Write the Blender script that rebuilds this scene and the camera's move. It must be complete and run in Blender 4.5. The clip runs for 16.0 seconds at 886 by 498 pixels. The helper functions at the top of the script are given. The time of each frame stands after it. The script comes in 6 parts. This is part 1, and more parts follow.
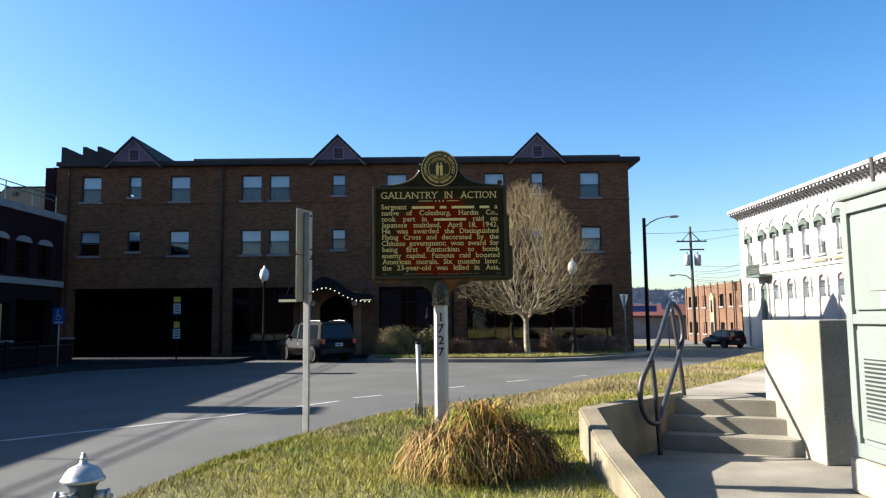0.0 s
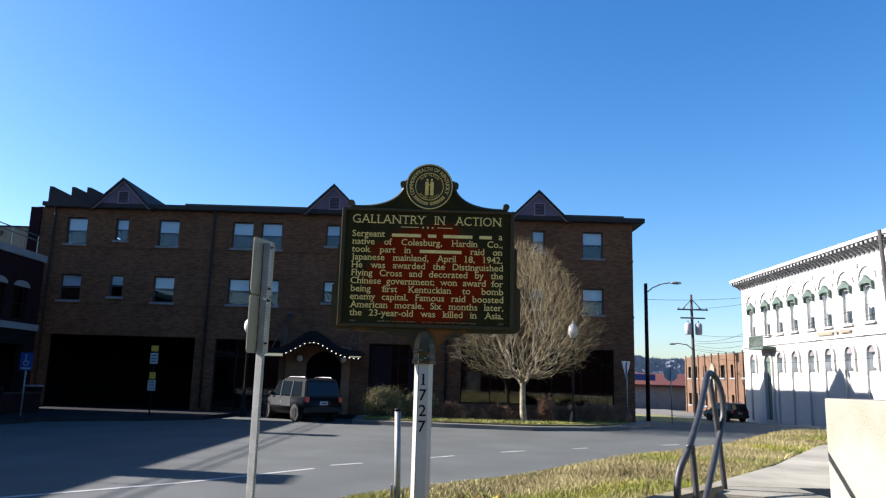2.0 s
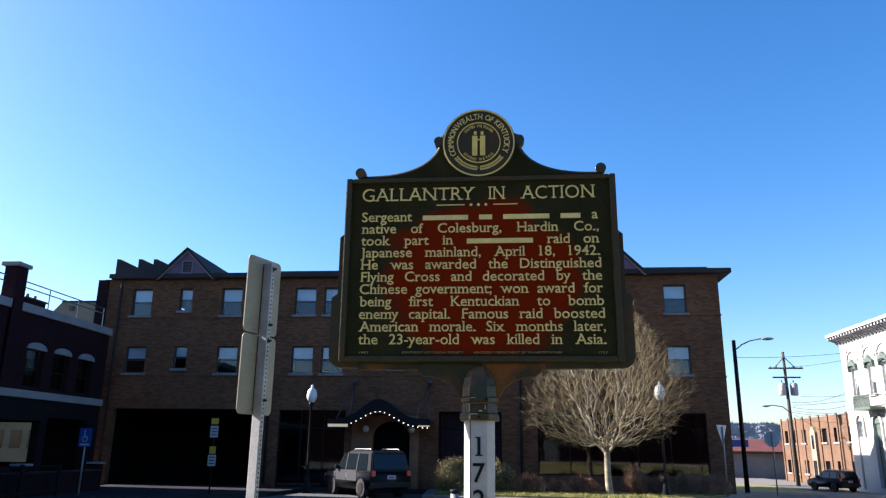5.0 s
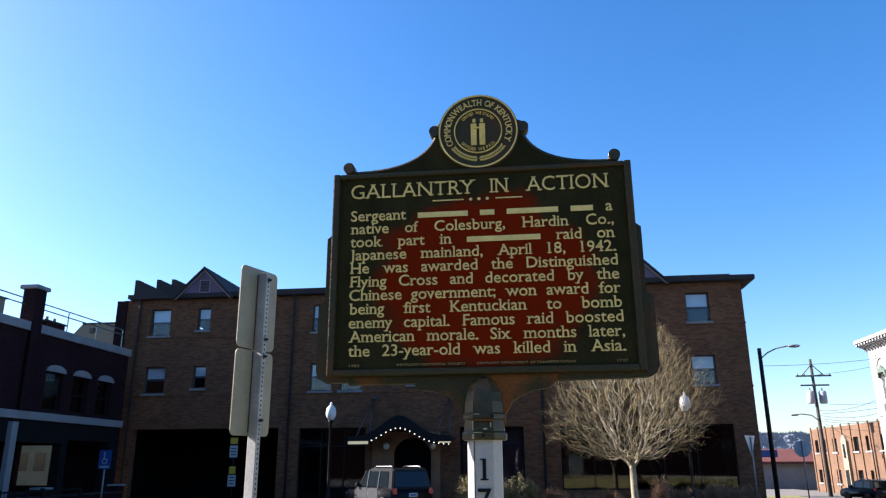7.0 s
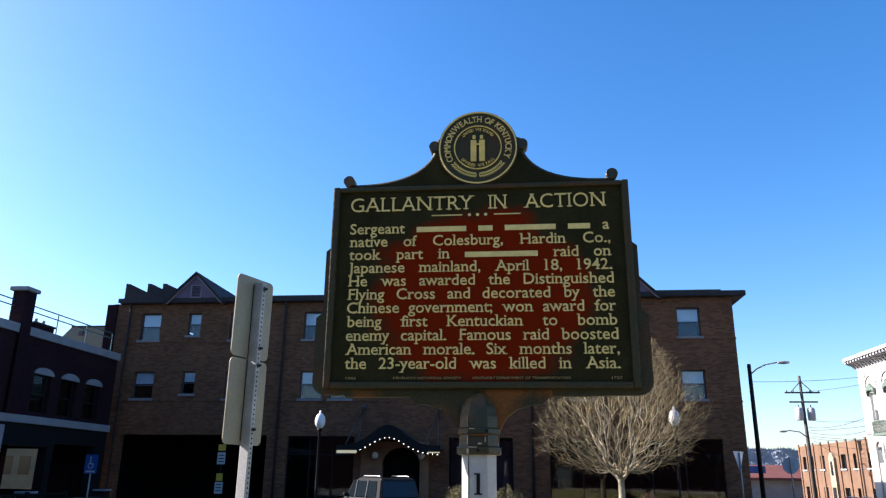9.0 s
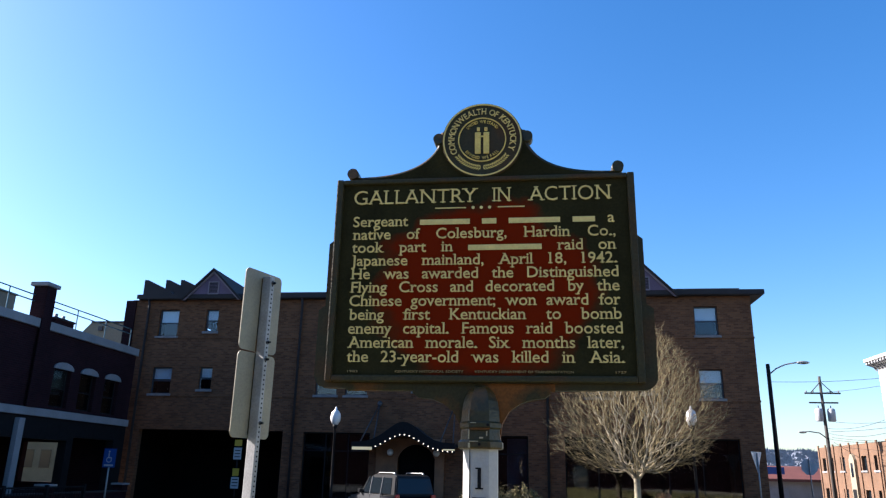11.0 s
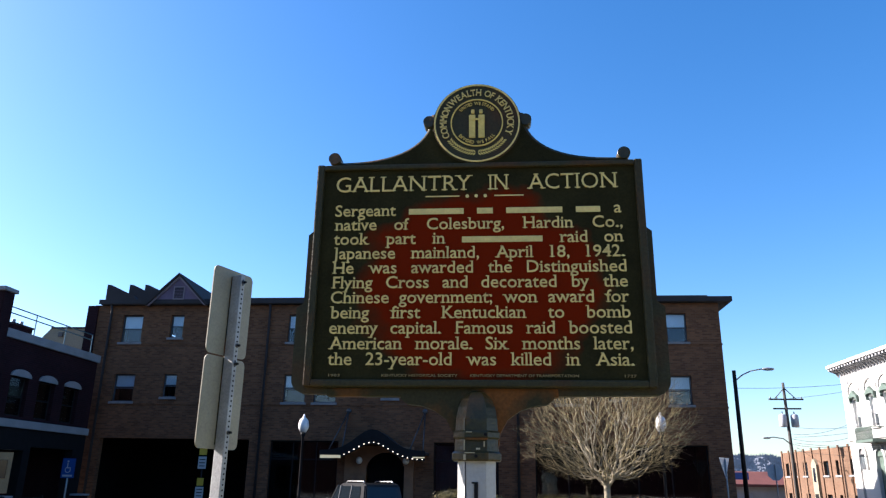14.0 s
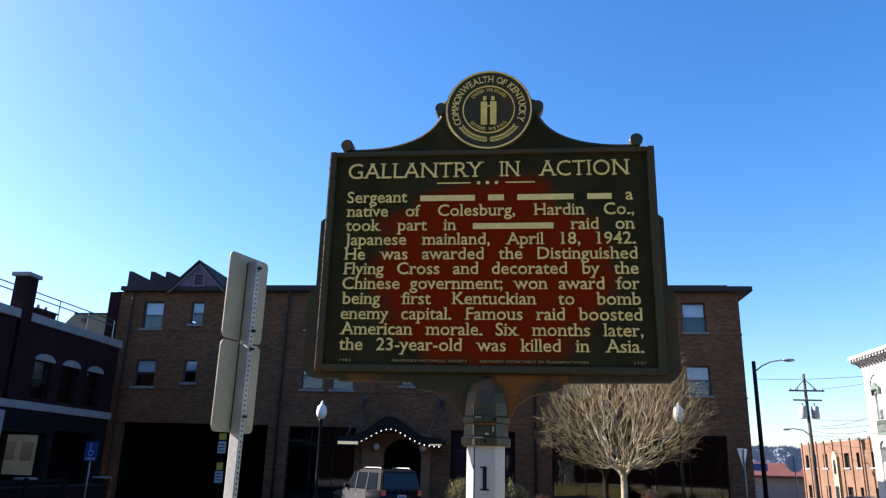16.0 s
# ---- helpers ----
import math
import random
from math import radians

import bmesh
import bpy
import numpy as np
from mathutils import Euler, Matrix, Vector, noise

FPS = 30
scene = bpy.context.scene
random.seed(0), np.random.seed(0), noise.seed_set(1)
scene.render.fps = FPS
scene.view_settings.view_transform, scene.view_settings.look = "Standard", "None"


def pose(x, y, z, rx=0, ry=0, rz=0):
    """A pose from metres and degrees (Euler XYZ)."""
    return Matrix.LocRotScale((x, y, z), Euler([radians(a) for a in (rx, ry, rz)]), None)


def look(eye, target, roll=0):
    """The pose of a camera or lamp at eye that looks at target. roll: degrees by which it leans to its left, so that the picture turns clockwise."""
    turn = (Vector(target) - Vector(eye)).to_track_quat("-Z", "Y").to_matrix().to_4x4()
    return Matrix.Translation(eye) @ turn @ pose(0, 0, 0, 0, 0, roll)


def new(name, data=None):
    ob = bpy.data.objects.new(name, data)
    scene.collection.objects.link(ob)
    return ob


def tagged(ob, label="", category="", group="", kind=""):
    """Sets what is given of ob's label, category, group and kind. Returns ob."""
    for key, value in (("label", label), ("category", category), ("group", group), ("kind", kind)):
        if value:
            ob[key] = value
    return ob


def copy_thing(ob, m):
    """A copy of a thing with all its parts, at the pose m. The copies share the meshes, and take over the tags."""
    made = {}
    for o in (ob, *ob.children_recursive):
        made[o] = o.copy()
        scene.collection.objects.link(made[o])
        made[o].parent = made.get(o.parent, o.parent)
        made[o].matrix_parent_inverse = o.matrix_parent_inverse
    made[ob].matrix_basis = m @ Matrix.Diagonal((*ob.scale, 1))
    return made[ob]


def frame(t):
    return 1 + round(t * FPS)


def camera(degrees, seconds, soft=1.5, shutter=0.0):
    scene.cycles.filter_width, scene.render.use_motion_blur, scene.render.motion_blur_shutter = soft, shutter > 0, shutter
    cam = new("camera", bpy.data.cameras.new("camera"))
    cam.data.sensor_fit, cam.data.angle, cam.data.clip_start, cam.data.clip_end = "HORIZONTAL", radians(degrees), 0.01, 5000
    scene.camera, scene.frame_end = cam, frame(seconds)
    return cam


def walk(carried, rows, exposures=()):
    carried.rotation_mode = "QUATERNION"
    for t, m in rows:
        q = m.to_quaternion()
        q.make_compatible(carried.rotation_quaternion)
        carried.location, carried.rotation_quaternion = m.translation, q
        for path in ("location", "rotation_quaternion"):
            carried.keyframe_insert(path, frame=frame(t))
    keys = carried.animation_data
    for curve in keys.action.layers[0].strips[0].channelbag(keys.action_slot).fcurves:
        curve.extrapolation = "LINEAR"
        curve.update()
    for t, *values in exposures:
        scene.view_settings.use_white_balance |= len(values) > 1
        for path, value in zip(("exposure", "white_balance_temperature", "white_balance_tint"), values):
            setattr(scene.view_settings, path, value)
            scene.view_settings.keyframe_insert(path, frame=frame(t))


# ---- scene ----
cam = camera(62.4, 16.0, 1.25)
PATH = [
    (0, (-0.237, -0.03, 1.548), (-0.232, 1.96, 1.74), -0.6),
    (0.5, (-0.259, 0.331, 1.568), (-0.188, 2.319, 1.776), -0.0),
    (1, (-0.185, 0.698, 1.522), (-0.32, 2.689, 1.658), -1.4),
    (1.5, (-0.147, 0.966, 1.57), (-0.219, 2.943, 1.859), 0.1),
    (2, (-0.171, 1.348, 1.565), (-0.161, 3.316, 1.919), 1.6),
    (2.5, (-0.158, 1.832, 1.54), (-0.357, 3.765, 2.015), 1.8),
    (3, (-0.187, 2.057, 1.539), (-0.25, 4.009, 1.969), 1.1),
    (3.5, (-0.247, 2.366, 1.549), (-0.279, 4.306, 2.033), 2.5),
    (4, (-0.168, 2.663, 1.541), (-0.313, 4.595, 2.037), 1.6),
    (6.5, (-0.099, 3.348, 1.584), (-0.304, 5.251, 2.165), 0.1),
    (7, (-0.078, 3.374, 1.583), (-0.308, 5.278, 2.15), -0.3),
    (7.5, (-0.076, 3.37, 1.589), (-0.288, 5.274, 2.165), -0.6),
    (8, (-0.081, 3.357, 1.593), (-0.293, 5.256, 2.186), -0.0),
    (8.5, (-0.094, 3.359, 1.595), (-0.3, 5.262, 2.173), 0.1),
    (9, (-0.095, 3.344, 1.594), (-0.304, 5.243, 2.186), 0.7),
    (11.3, (-0.046, 3.389, 1.583), (-0.302, 5.284, 2.166), 1.3),
    (11.5, (-0.076, 3.408, 1.588), (-0.303, 5.312, 2.157), 1.5),
    (12, (-0.182, 3.5, 1.598), (-0.268, 5.4, 2.217), 2.2),
    (12.5, (-0.259, 3.584, 1.596), (-0.298, 5.5, 2.168), 3.0),
    (13, (-0.206, 3.59, 1.602), (-0.297, 5.496, 2.204), 1.4),
    (13.5, (-0.164, 3.597, 1.604), (-0.298, 5.497, 2.212), 0.7),
    (14, (-0.151, 3.601, 1.604), (-0.322, 5.5, 2.209), 0.9),
    (14.5, (-0.135, 3.602, 1.604), (-0.333, 5.499, 2.207), 0.8),
    (15, (-0.129, 3.601, 1.604), (-0.343, 5.496, 2.207), 1.4),
    (15.5, (-0.128, 3.6, 1.599), (-0.342, 5.498, 2.193), 1.3),
    (16, (-0.126, 3.596, 1.595), (-0.347, 5.499, 2.169), 1.6),
]
walk(cam, [(t, look(eye, target, roll)) for t, eye, target, roll in PATH], exposures=[(0, 1.92, 6280, 14), (0.5, 1.80, 6130, 13), (1, 2.05, 6500, 18), (1.5, 1.90, 6130, 15), (2, 1.76, 5860, 15), (2.5, 1.89, 5990, 16), (4, 1.97, 5940, 19), (6.5, 2.08, 5970, 19), (14, 2.10, 5970, 19), (16, 2.13, 6080, 21)])

# ---- light ----
SUN_WAY = Vector((-1.77, 0.29, 1.0)).normalized()
world = bpy.data.worlds.new("sky")
scene.world = world
world.use_nodes = True
wn = world.node_tree.nodes
sky = wn.new("ShaderNodeTexSky")
sky.sky_type = "NISHITA"
sky.sun_disc = False
sky.sun_elevation = math.asin(SUN_WAY.z)
sky.sun_rotation = math.atan2(SUN_WAY.x, SUN_WAY.y)
sky.air_density, sky.dust_density, sky.ozone_density = 1.0, 0.8, 2.2
hue = wn.new("ShaderNodeHueSaturation")
hue.inputs["Saturation"].default_value = 1.34
world.node_tree.links.new(sky.outputs[0], hue.inputs["Color"])
world.node_tree.links.new(hue.outputs[0], wn["Background"].inputs[0])
wn["Background"].inputs[1].default_value = 0.059
sun_data = bpy.data.lights.new("sun", "SUN")
sun_data.energy, sun_data.angle, sun_data.color = 5.0, radians(0.55), (1.0, 0.90, 0.76)
sun = new("sun", sun_data)
sun.matrix_world = look(SUN_WAY * 60, (0, 0, 0))


# ---- materials ----
def mat(name, base, rough=0.7, metal=0.0, vary=0.25, scale=6.0, bump=0.15, other=None, fine=60.0, spec=0.5, lo=0.35, hi=0.7, island=0.0):
    """A painted, mineral or metal surface: two scales of mottling and fine relief."""
    m = bpy.data.materials.new(name)
    m.use_nodes = True
    nt = m.node_tree
    n, l = nt.nodes, nt.links
    b = n["Principled BSDF"]
    b.inputs["Roughness"].default_value, b.inputs["Metallic"].default_value = rough, metal
    b.inputs["Specular IOR Level"].default_value = spec
    co = n.new("ShaderNodeTexCoord")
    big, small = n.new("ShaderNodeTexNoise"), n.new("ShaderNodeTexNoise")
    for t, sc, de in ((big, scale, 5), (small, fine, 3)):
        t.inputs["Scale"].default_value, t.inputs["Detail"].default_value = sc, de
        l.new(co.outputs["Object"], t.inputs["Vector"])
    ramp = n.new("ShaderNodeValToRGB")
    ramp.color_ramp.elements[0].position, ramp.color_ramp.elements[1].position = lo, hi
    dark = other if other else tuple(c * (1 - vary) for c in base)
    ramp.color_ramp.elements[0].color, ramp.color_ramp.elements[1].color = (*dark, 1), (*base, 1)
    l.new(big.outputs["Fac"], ramp.inputs["Fac"])
    mix = n.new("ShaderNodeMixRGB")
    mix.blend_type, mix.inputs["Fac"].default_value = "OVERLAY", min(0.6, vary * 1.2)
    l.new(ramp.outputs["Color"], mix.inputs["Color1"])
    l.new(small.outputs["Fac"], mix.inputs["Color2"])
    out = mix.outputs["Color"]
    if island:
        geo, hsv, mp = n.new("ShaderNodeNewGeometry"), n.new("ShaderNodeHueSaturation"), n.new("ShaderNodeMapRange")
        l.new(geo.outputs["Random Per Island"], mp.inputs["Value"])
        mp.inputs["To Min"].default_value, mp.inputs["To Max"].default_value = 1 - island, 1 + island
        l.new(mp.outputs["Result"], hsv.inputs["Value"])
        l.new(out, hsv.inputs["Color"])
        out = hsv.outputs["Color"]
    l.new(out, b.inputs["Base Color"])
    if bump:
        bp = n.new("ShaderNodeBump")
        bp.inputs["Strength"].default_value, bp.inputs["Distance"].default_value = bump, 0.01
        l.new(small.outputs["Fac"], bp.inputs["Height"])
        l.new(bp.outputs["Normal"], b.inputs["Normal"])
    return m


def brick_mat(name, one, two, mortar, size=0.2, scuff=0.35):
    """Brickwork in courses, laid along x or y, with stained patches."""
    m = bpy.data.materials.new(name)
    m.use_nodes = True
    nt = m.node_tree
    n, l = nt.nodes, nt.links
    b = n["Principled BSDF"]
    b.inputs["Roughness"].default_value, b.inputs["Specular IOR Level"].default_value = 0.9, 0.1
    co, sep, add, com = n.new("ShaderNodeTexCoord"), n.new("ShaderNodeSeparateXYZ"), n.new("ShaderNodeMath"), n.new("ShaderNodeCombineXYZ")
    l.new(co.outputs["Object"], sep.inputs[0])
    l.new(sep.outputs["X"], add.inputs[0])
    l.new(sep.outputs["Y"], add.inputs[1])
    l.new(add.outputs[0], com.inputs["X"])
    l.new(sep.outputs["Z"], com.inputs["Y"])
    br = n.new("ShaderNodeTexBrick")
    br.inputs["Scale"].default_value = 1.0
    br.inputs["Brick Width"].default_value, br.inputs["Row Height"].default_value = size + 0.01, 0.075
    br.inputs["Mortar Size"].default_value, br.inputs["Mortar Smooth"].default_value = 0.006, 0.2
    br.inputs["Color1"].default_value, br.inputs["Color2"].default_value, br.inputs["Mortar"].default_value = (*one, 1), (*two, 1), (*mortar, 1)
    l.new(com.outputs[0], br.inputs["Vector"])
    no = n.new("ShaderNodeTexNoise")
    no.inputs["Scale"].default_value, no.inputs["Detail"].default_value = 0.7, 6
    l.new(co.outputs["Object"], no.inputs["Vector"])
    mix = n.new("ShaderNodeMixRGB")
    mix.blend_type, mix.inputs["Fac"].default_value = "OVERLAY", scuff
    l.new(br.outputs["Color"], mix.inputs["Color1"])
    l.new(no.outputs["Fac"], mix.inputs["Color2"])
    l.new(mix.outputs["Color"], b.inputs["Base Color"])
    bp = n.new("ShaderNodeBump")
    bp.invert = True
    bp.inputs["Strength"].default_value, bp.inputs["Distance"].default_value = 0.5, 0.01
    l.new(br.outputs["Fac"], bp.inputs["Height"])
    l.new(bp.outputs["Normal"], b.inputs["Normal"])
    return m


def glass_mat(name, tint=(0.9, 0.95, 0.97), rough=0.02, ior=1.28):
    m = bpy.data.materials.new(name)
    m.use_nodes = True
    b = m.node_tree.nodes["Principled BSDF"]
    b.inputs["Base Color"].default_value = (*tint, 1)
    b.inputs["Roughness"].default_value, b.inputs["Transmission Weight"].default_value = rough, 1.0
    b.inputs["IOR"].default_value = ior
    b.inputs["Specular IOR Level"].default_value = 0.5
    return m


def glow_mat(name, colour, power):
    m = bpy.data.materials.new(name)
    m.use_nodes = True
    b = m.node_tree.nodes["Principled BSDF"]
    b.inputs["Base Color"].default_value = (*colour, 1)
    b.inputs["Emission Color"].default_value, b.inputs["Emission Strength"].default_value = (*colour, 1), power
    return m


def sign_paint(name):
    """Dark green plaque paint that has turned rust-red over its middle."""
    m = mat(name, (0.030, 0.027, 0.010), 0.7, 0, 0.35, 9, 0.08, fine=140, spec=0.04)
    nt = m.node_tree
    n, l = nt.nodes, nt.links
    b = n["Principled BSDF"]
    paint = b.inputs["Base Color"].links[0].from_socket
    co, sc, ln = n.new("ShaderNodeTexCoord"), n.new("ShaderNodeMapping"), n.new("ShaderNodeVectorMath")
    sc.inputs["Location"].default_value = (0.0, 0, -1.81 / 0.46)
    sc.inputs["Scale"].default_value = (1 / 0.55, 0, 1 / 0.46)
    l.new(co.outputs["Object"], sc.inputs["Vector"])
    wob = n.new("ShaderNodeTexNoise")
    wob.inputs["Scale"].default_value, wob.inputs["Detail"].default_value = 7, 4
    l.new(co.outputs["Object"], wob.inputs["Vector"])
    ln.operation = "LENGTH"
    l.new(sc.outputs[0], ln.inputs[0])
    ad = n.new("ShaderNodeMath")
    ad.operation = "MULTIPLY_ADD"
    ad.inputs[1].default_value = 0.5
    l.new(wob.outputs["Fac"], ad.inputs[0])
    l.new(ln.outputs["Value"], ad.inputs[2])
    rp = n.new("ShaderNodeValToRGB")
    rp.color_ramp.elements[0].position, rp.color_ramp.elements[1].position = 0.86, 1.16
    rp.color_ramp.elements[0].color, rp.color_ramp.elements[1].color = (1, 1, 1, 1), (0, 0, 0, 1)
    l.new(ad.outputs[0], rp.inputs["Fac"])
    mx = n.new("ShaderNodeMixRGB")
    l.new(rp.outputs["Color"], mx.inputs["Fac"])
    l.new(paint, mx.inputs["Color1"])
    mx.inputs["Color2"].default_value = (0.140, 0.0105, 0.0006, 1)
    l.new(mx.outputs["Color"], b.inputs["Base Color"])
    return m


ASPHALT = mat("asphalt", (0.073, 0.079, 0.073), 0.9, 0, 0.3, 0.5, 0.5, fine=90)
# Darker copy of the asphalt; the forecourt's deep shade is in its colour.
TARMAC_SHADED = mat("shade_darkened_asphalt", (0.030, 0.030, 0.033), 0.95, 0, 0.3, 0.5, 0.4, fine=90, spec=0.05)
CONCRETE = mat("concrete", (0.33, 0.308, 0.24), 0.9, 0, 0.35, 1.3, 0.35, other=(0.20, 0.184, 0.14), fine=70)
WORN = mat("worn_concrete", (0.25, 0.236, 0.188), 0.95, 0, 0.3, 1.6, 0.15, other=(0.155, 0.146, 0.116), fine=90, spec=0.2)
WALLSTONE = mat("stained_concrete", (0.25, 0.225, 0.155), 0.95, 0, 0.3, 2.4, 0.3, other=(0.15, 0.132, 0.09), fine=60, spec=0.2)
KERB = mat("kerb_concrete", (0.15, 0.143, 0.128), 0.9, 0, 0.3, 1.5, 0.3, fine=40)
LINE = mat("road_line", (0.372, 0.372, 0.36), 0.8, 0, 0.4, 3, 0.2, fine=60)
SOIL = mat("lawn_soil", (0.168, 0.138, 0.048), 1.0, 0, 0.4, 3.0, 0.6, other=(0.069, 0.075, 0.021), fine=60)
GRASS = mat("grass", (0.265, 0.245, 0.036), 0.8, 0, 0.3, 1.2, 0, other=(0.125, 0.165, 0.022), island=0.5, spec=0.2)
STRAW = mat("dry_grass", (0.37, 0.315, 0.155), 0.8, 0, 0.3, 1.2, 0, other=(0.20, 0.165, 0.075), island=0.4, spec=0.2)
CLUMP = mat("clump_blades", (0.30, 0.165, 0.04), 0.75, 0, 0.4, 4, 0, other=(0.16, 0.08, 0.02), island=0.65, spec=0.25)
CLUMP_PALE = mat("clump_straw_blades", (0.34, 0.25, 0.10), 0.75, 0, 0.4, 4, 0, other=(0.19, 0.125, 0.05), island=0.55, spec=0.25)
# Dark brown blades paint the shade inside and right of the clump.
CLUMP_SHADED = mat("clump_shaded_blades", (0.0715, 0.0385, 0.0165), 0.8, 0, 0.4, 4, 0, other=(0.0385, 0.022, 0.011), island=0.5, spec=0.2)
VERGE = mat("verge_turf", (0.185, 0.165, 0.045), 1.0, 0, 0.3, 1.5, 0.4, other=(0.105, 0.115, 0.028), fine=30)
GROUND = mat("ground_dirt", (0.1, 0.09, 0.05), 1.0, 0, 0.4, 0.05, 0.2, fine=2)
BRICK = brick_mat("hotel_brick", (0.158, 0.072, 0.036), (0.0882, 0.0414, 0.0225), (0.117, 0.0738, 0.0495))
# Brick taken nearly black, so that its colour holds the shop row's shade.
BRICK_DARK = brick_mat("shop_brick_shaded", (0.0232, 0.00791, 0.0102), (0.0167, 0.00605, 0.00791), (0.0209, 0.0153, 0.0177))
BRICK_RED = brick_mat("red_brick", (0.145, 0.085, 0.052), (0.112, 0.066, 0.042), (0.14, 0.11, 0.085))
WHITE_WALL = mat("white_stucco", (0.4896, 0.4824, 0.4536), 0.85, 0, 0.12, 0.4, 0.3, fine=12)
CURTAIN = mat("dusk_curtain", (0.05, 0.06, 0.09), 0.9, 0, 0.3, 2, 0.1)
SILL = mat("weathered_sill", (0.20, 0.19, 0.19), 0.85, 0, 0.3, 3, 0.2)
BARGE = mat("barge_paint", (0.22, 0.18, 0.21), 0.7, 0, 0.25, 2, 0.1)
TRIM = mat("pale_trim", (0.234, 0.234, 0.242), 0.7, 0, 0.2, 1.5, 0.15, fine=20)
GABLE = mat("gable_siding", (0.13, 0.088, 0.14), 0.75, 0, 0.25, 1.2, 0.2, fine=20)
RIDGE = mat("ridge_band", (0.085, 0.07, 0.06), 0.85, 0, 0.3, 1.2, 0.2, fine=20)
FASCIA = mat("fascia_dark", (0.018, 0.015, 0.017), 0.8, 0, 0.3, 2, 0.1)
SHINGLE = mat("shingle", (0.022, 0.019, 0.020), 0.95, 0, 0.35, 3, 0.5, fine=25)
FRAME = mat("window_frame", (0.040, 0.045, 0.060), 0.5, 0, 0.15, 2, 0.05)
BLIND = mat("roller_blind", (0.74, 0.77, 0.80), 0.8, 0, 0.12, 1.5, 0.1)
GLASS = glass_mat("pane_glass", (0.80, 0.88, 0.95), 0.02, 1.5)
SHOPGLASS = glass_mat("shop_glass", (0.55, 0.6, 0.62), 0.03, 1.5)
# Near-black colour stands in for the shade of unlit rooms.
DARKROOM = mat("shade_black_interior", (0.004, 0.004, 0.0044), 0.9, 0, 0.3, 1, 0.1, spec=0.1)
BLACK = mat("black_paint", (0.010, 0.010, 0.011), 0.65, 0, 0.3, 4, 0.1, spec=0.12)
SIGNBACK = mat("grey_sign_back", (0.36, 0.374, 0.396), 0.55, 0.1, 0.2, 5, 0.1, fine=90)
POSTSTEEL = mat("weathered_post_steel", (0.36, 0.355, 0.33), 0.55, 0.15, 0.3, 7, 0.15, fine=100)
STEEL = mat("galvanised_steel", (0.255, 0.26, 0.255), 0.5, 0.3, 0.25, 9, 0.15, fine=120)
PLATE = mat("aluminium_plate", (0.282, 0.246, 0.162), 0.6, 0.1, 0.2, 5, 0.1, fine=90)
DARKSTEEL = mat("rail_paint", (0.0595, 0.0595, 0.063), 0.45, 0.4, 0.35, 12, 0.2, fine=150)
WOODPOLE = mat("weathered_wood", (0.050, 0.046, 0.042), 0.9, 0, 0.35, 3, 0.4, fine=30)
BARK = mat("pale_bark", (0.34, 0.30, 0.20), 0.9, 0, 0.35, 5, 0.4, other=(0.15, 0.12, 0.08), fine=50)
TWIG = mat("twigs", (0.225, 0.182, 0.085), 0.9, 0, 0.3, 2, 0, other=(0.095, 0.071, 0.032), island=0.6)
BUSH = mat("evergreen_leaves", (0.216, 0.174, 0.0601), 0.7, 0, 0.3, 3, 0, other=(0.0601, 0.0541, 0.018), island=0.6)
BUSH_RED = mat("russet_leaves", (0.238, 0.132, 0.0726), 0.8, 0, 0.3, 3, 0, other=(0.0924, 0.0495, 0.0264), island=0.6)
PLAQUE = sign_paint("plaque_green")
CAST = mat("cast_green", (0.034, 0.031, 0.011), 0.6, 0, 0.4, 6, 0.2, other=(0.058, 0.030, 0.008), fine=110, spec=0.25, lo=0.30, hi=0.50)
ENAMEL = mat("weathered_enamel", (0.036, 0.033, 0.013), 0.36, 0, 0.4, 9, 0.25, other=(0.105, 0.052, 0.012), fine=90, spec=0.32, lo=0.32, hi=0.50)
RUSTED = mat("rusted_cast", (0.032, 0.029, 0.011), 0.7, 0, 0.4, 5, 0.2, other=(0.15, 0.055, 0.010), fine=110, spec=0.2, lo=0.36, hi=0.50)
LETTER = mat("ivory_letters", (0.78, 0.60, 0.19), 0.6, 0, 0.2, 25, 0.05, fine=150)
GOLD = mat("gold_paint", (0.80, 0.58, 0.13), 0.5, 0, 0.25, 20, 0.05, fine=150)
DULLGILT = mat("dull_gilt", (0.36, 0.26, 0.09), 0.6, 0, 0.3, 30, 0.05, fine=150)
# Serves the chipped paint and the highlights painted on the collar's edges.
CHIP_HIGHLIGHT = mat("pale_chip_and_highlight", (0.42, 0.36, 0.22), 0.6, 0, 0.3, 40, 0.05, fine=150)
POSTWHITE = mat("post_white", (0.4125, 0.405, 0.3675), 0.5, 0, 0.12, 8, 0.1, fine=90)
CABINET = mat("cabinet_paint", (0.171, 0.203, 0.186), 0.5, 0, 0.10, 3, 0.08, fine=60)
HYDRANT = mat("hydrant_blue", (0.035, 0.077, 0.119), 0.5, 0, 0.35, 9, 0.2, fine=90)
SILVER = mat("silver_paint", (0.476, 0.476, 0.462), 0.35, 0.6, 0.2, 12, 0.1, fine=80)
# On the near car these two dark paints hold the shade on body and cabin.
CARPAINT = mat("dark_car_paint", (0.0055, 0.00605, 0.0077), 0.35, 0.0, 0.15, 2, 0.0, spec=0.2)
CARSHADE = mat("shaded_car_paint", (0.0065, 0.0075, 0.0095), 0.35, 0.0, 0.12, 2, 0.0, spec=0.2)
# Lighter paint for the light that falls along the car's flanks.
CARLIT = mat("lit_flank_paint", (0.085, 0.09, 0.095), 0.3, 0.35, 0.1, 2, 0.0)
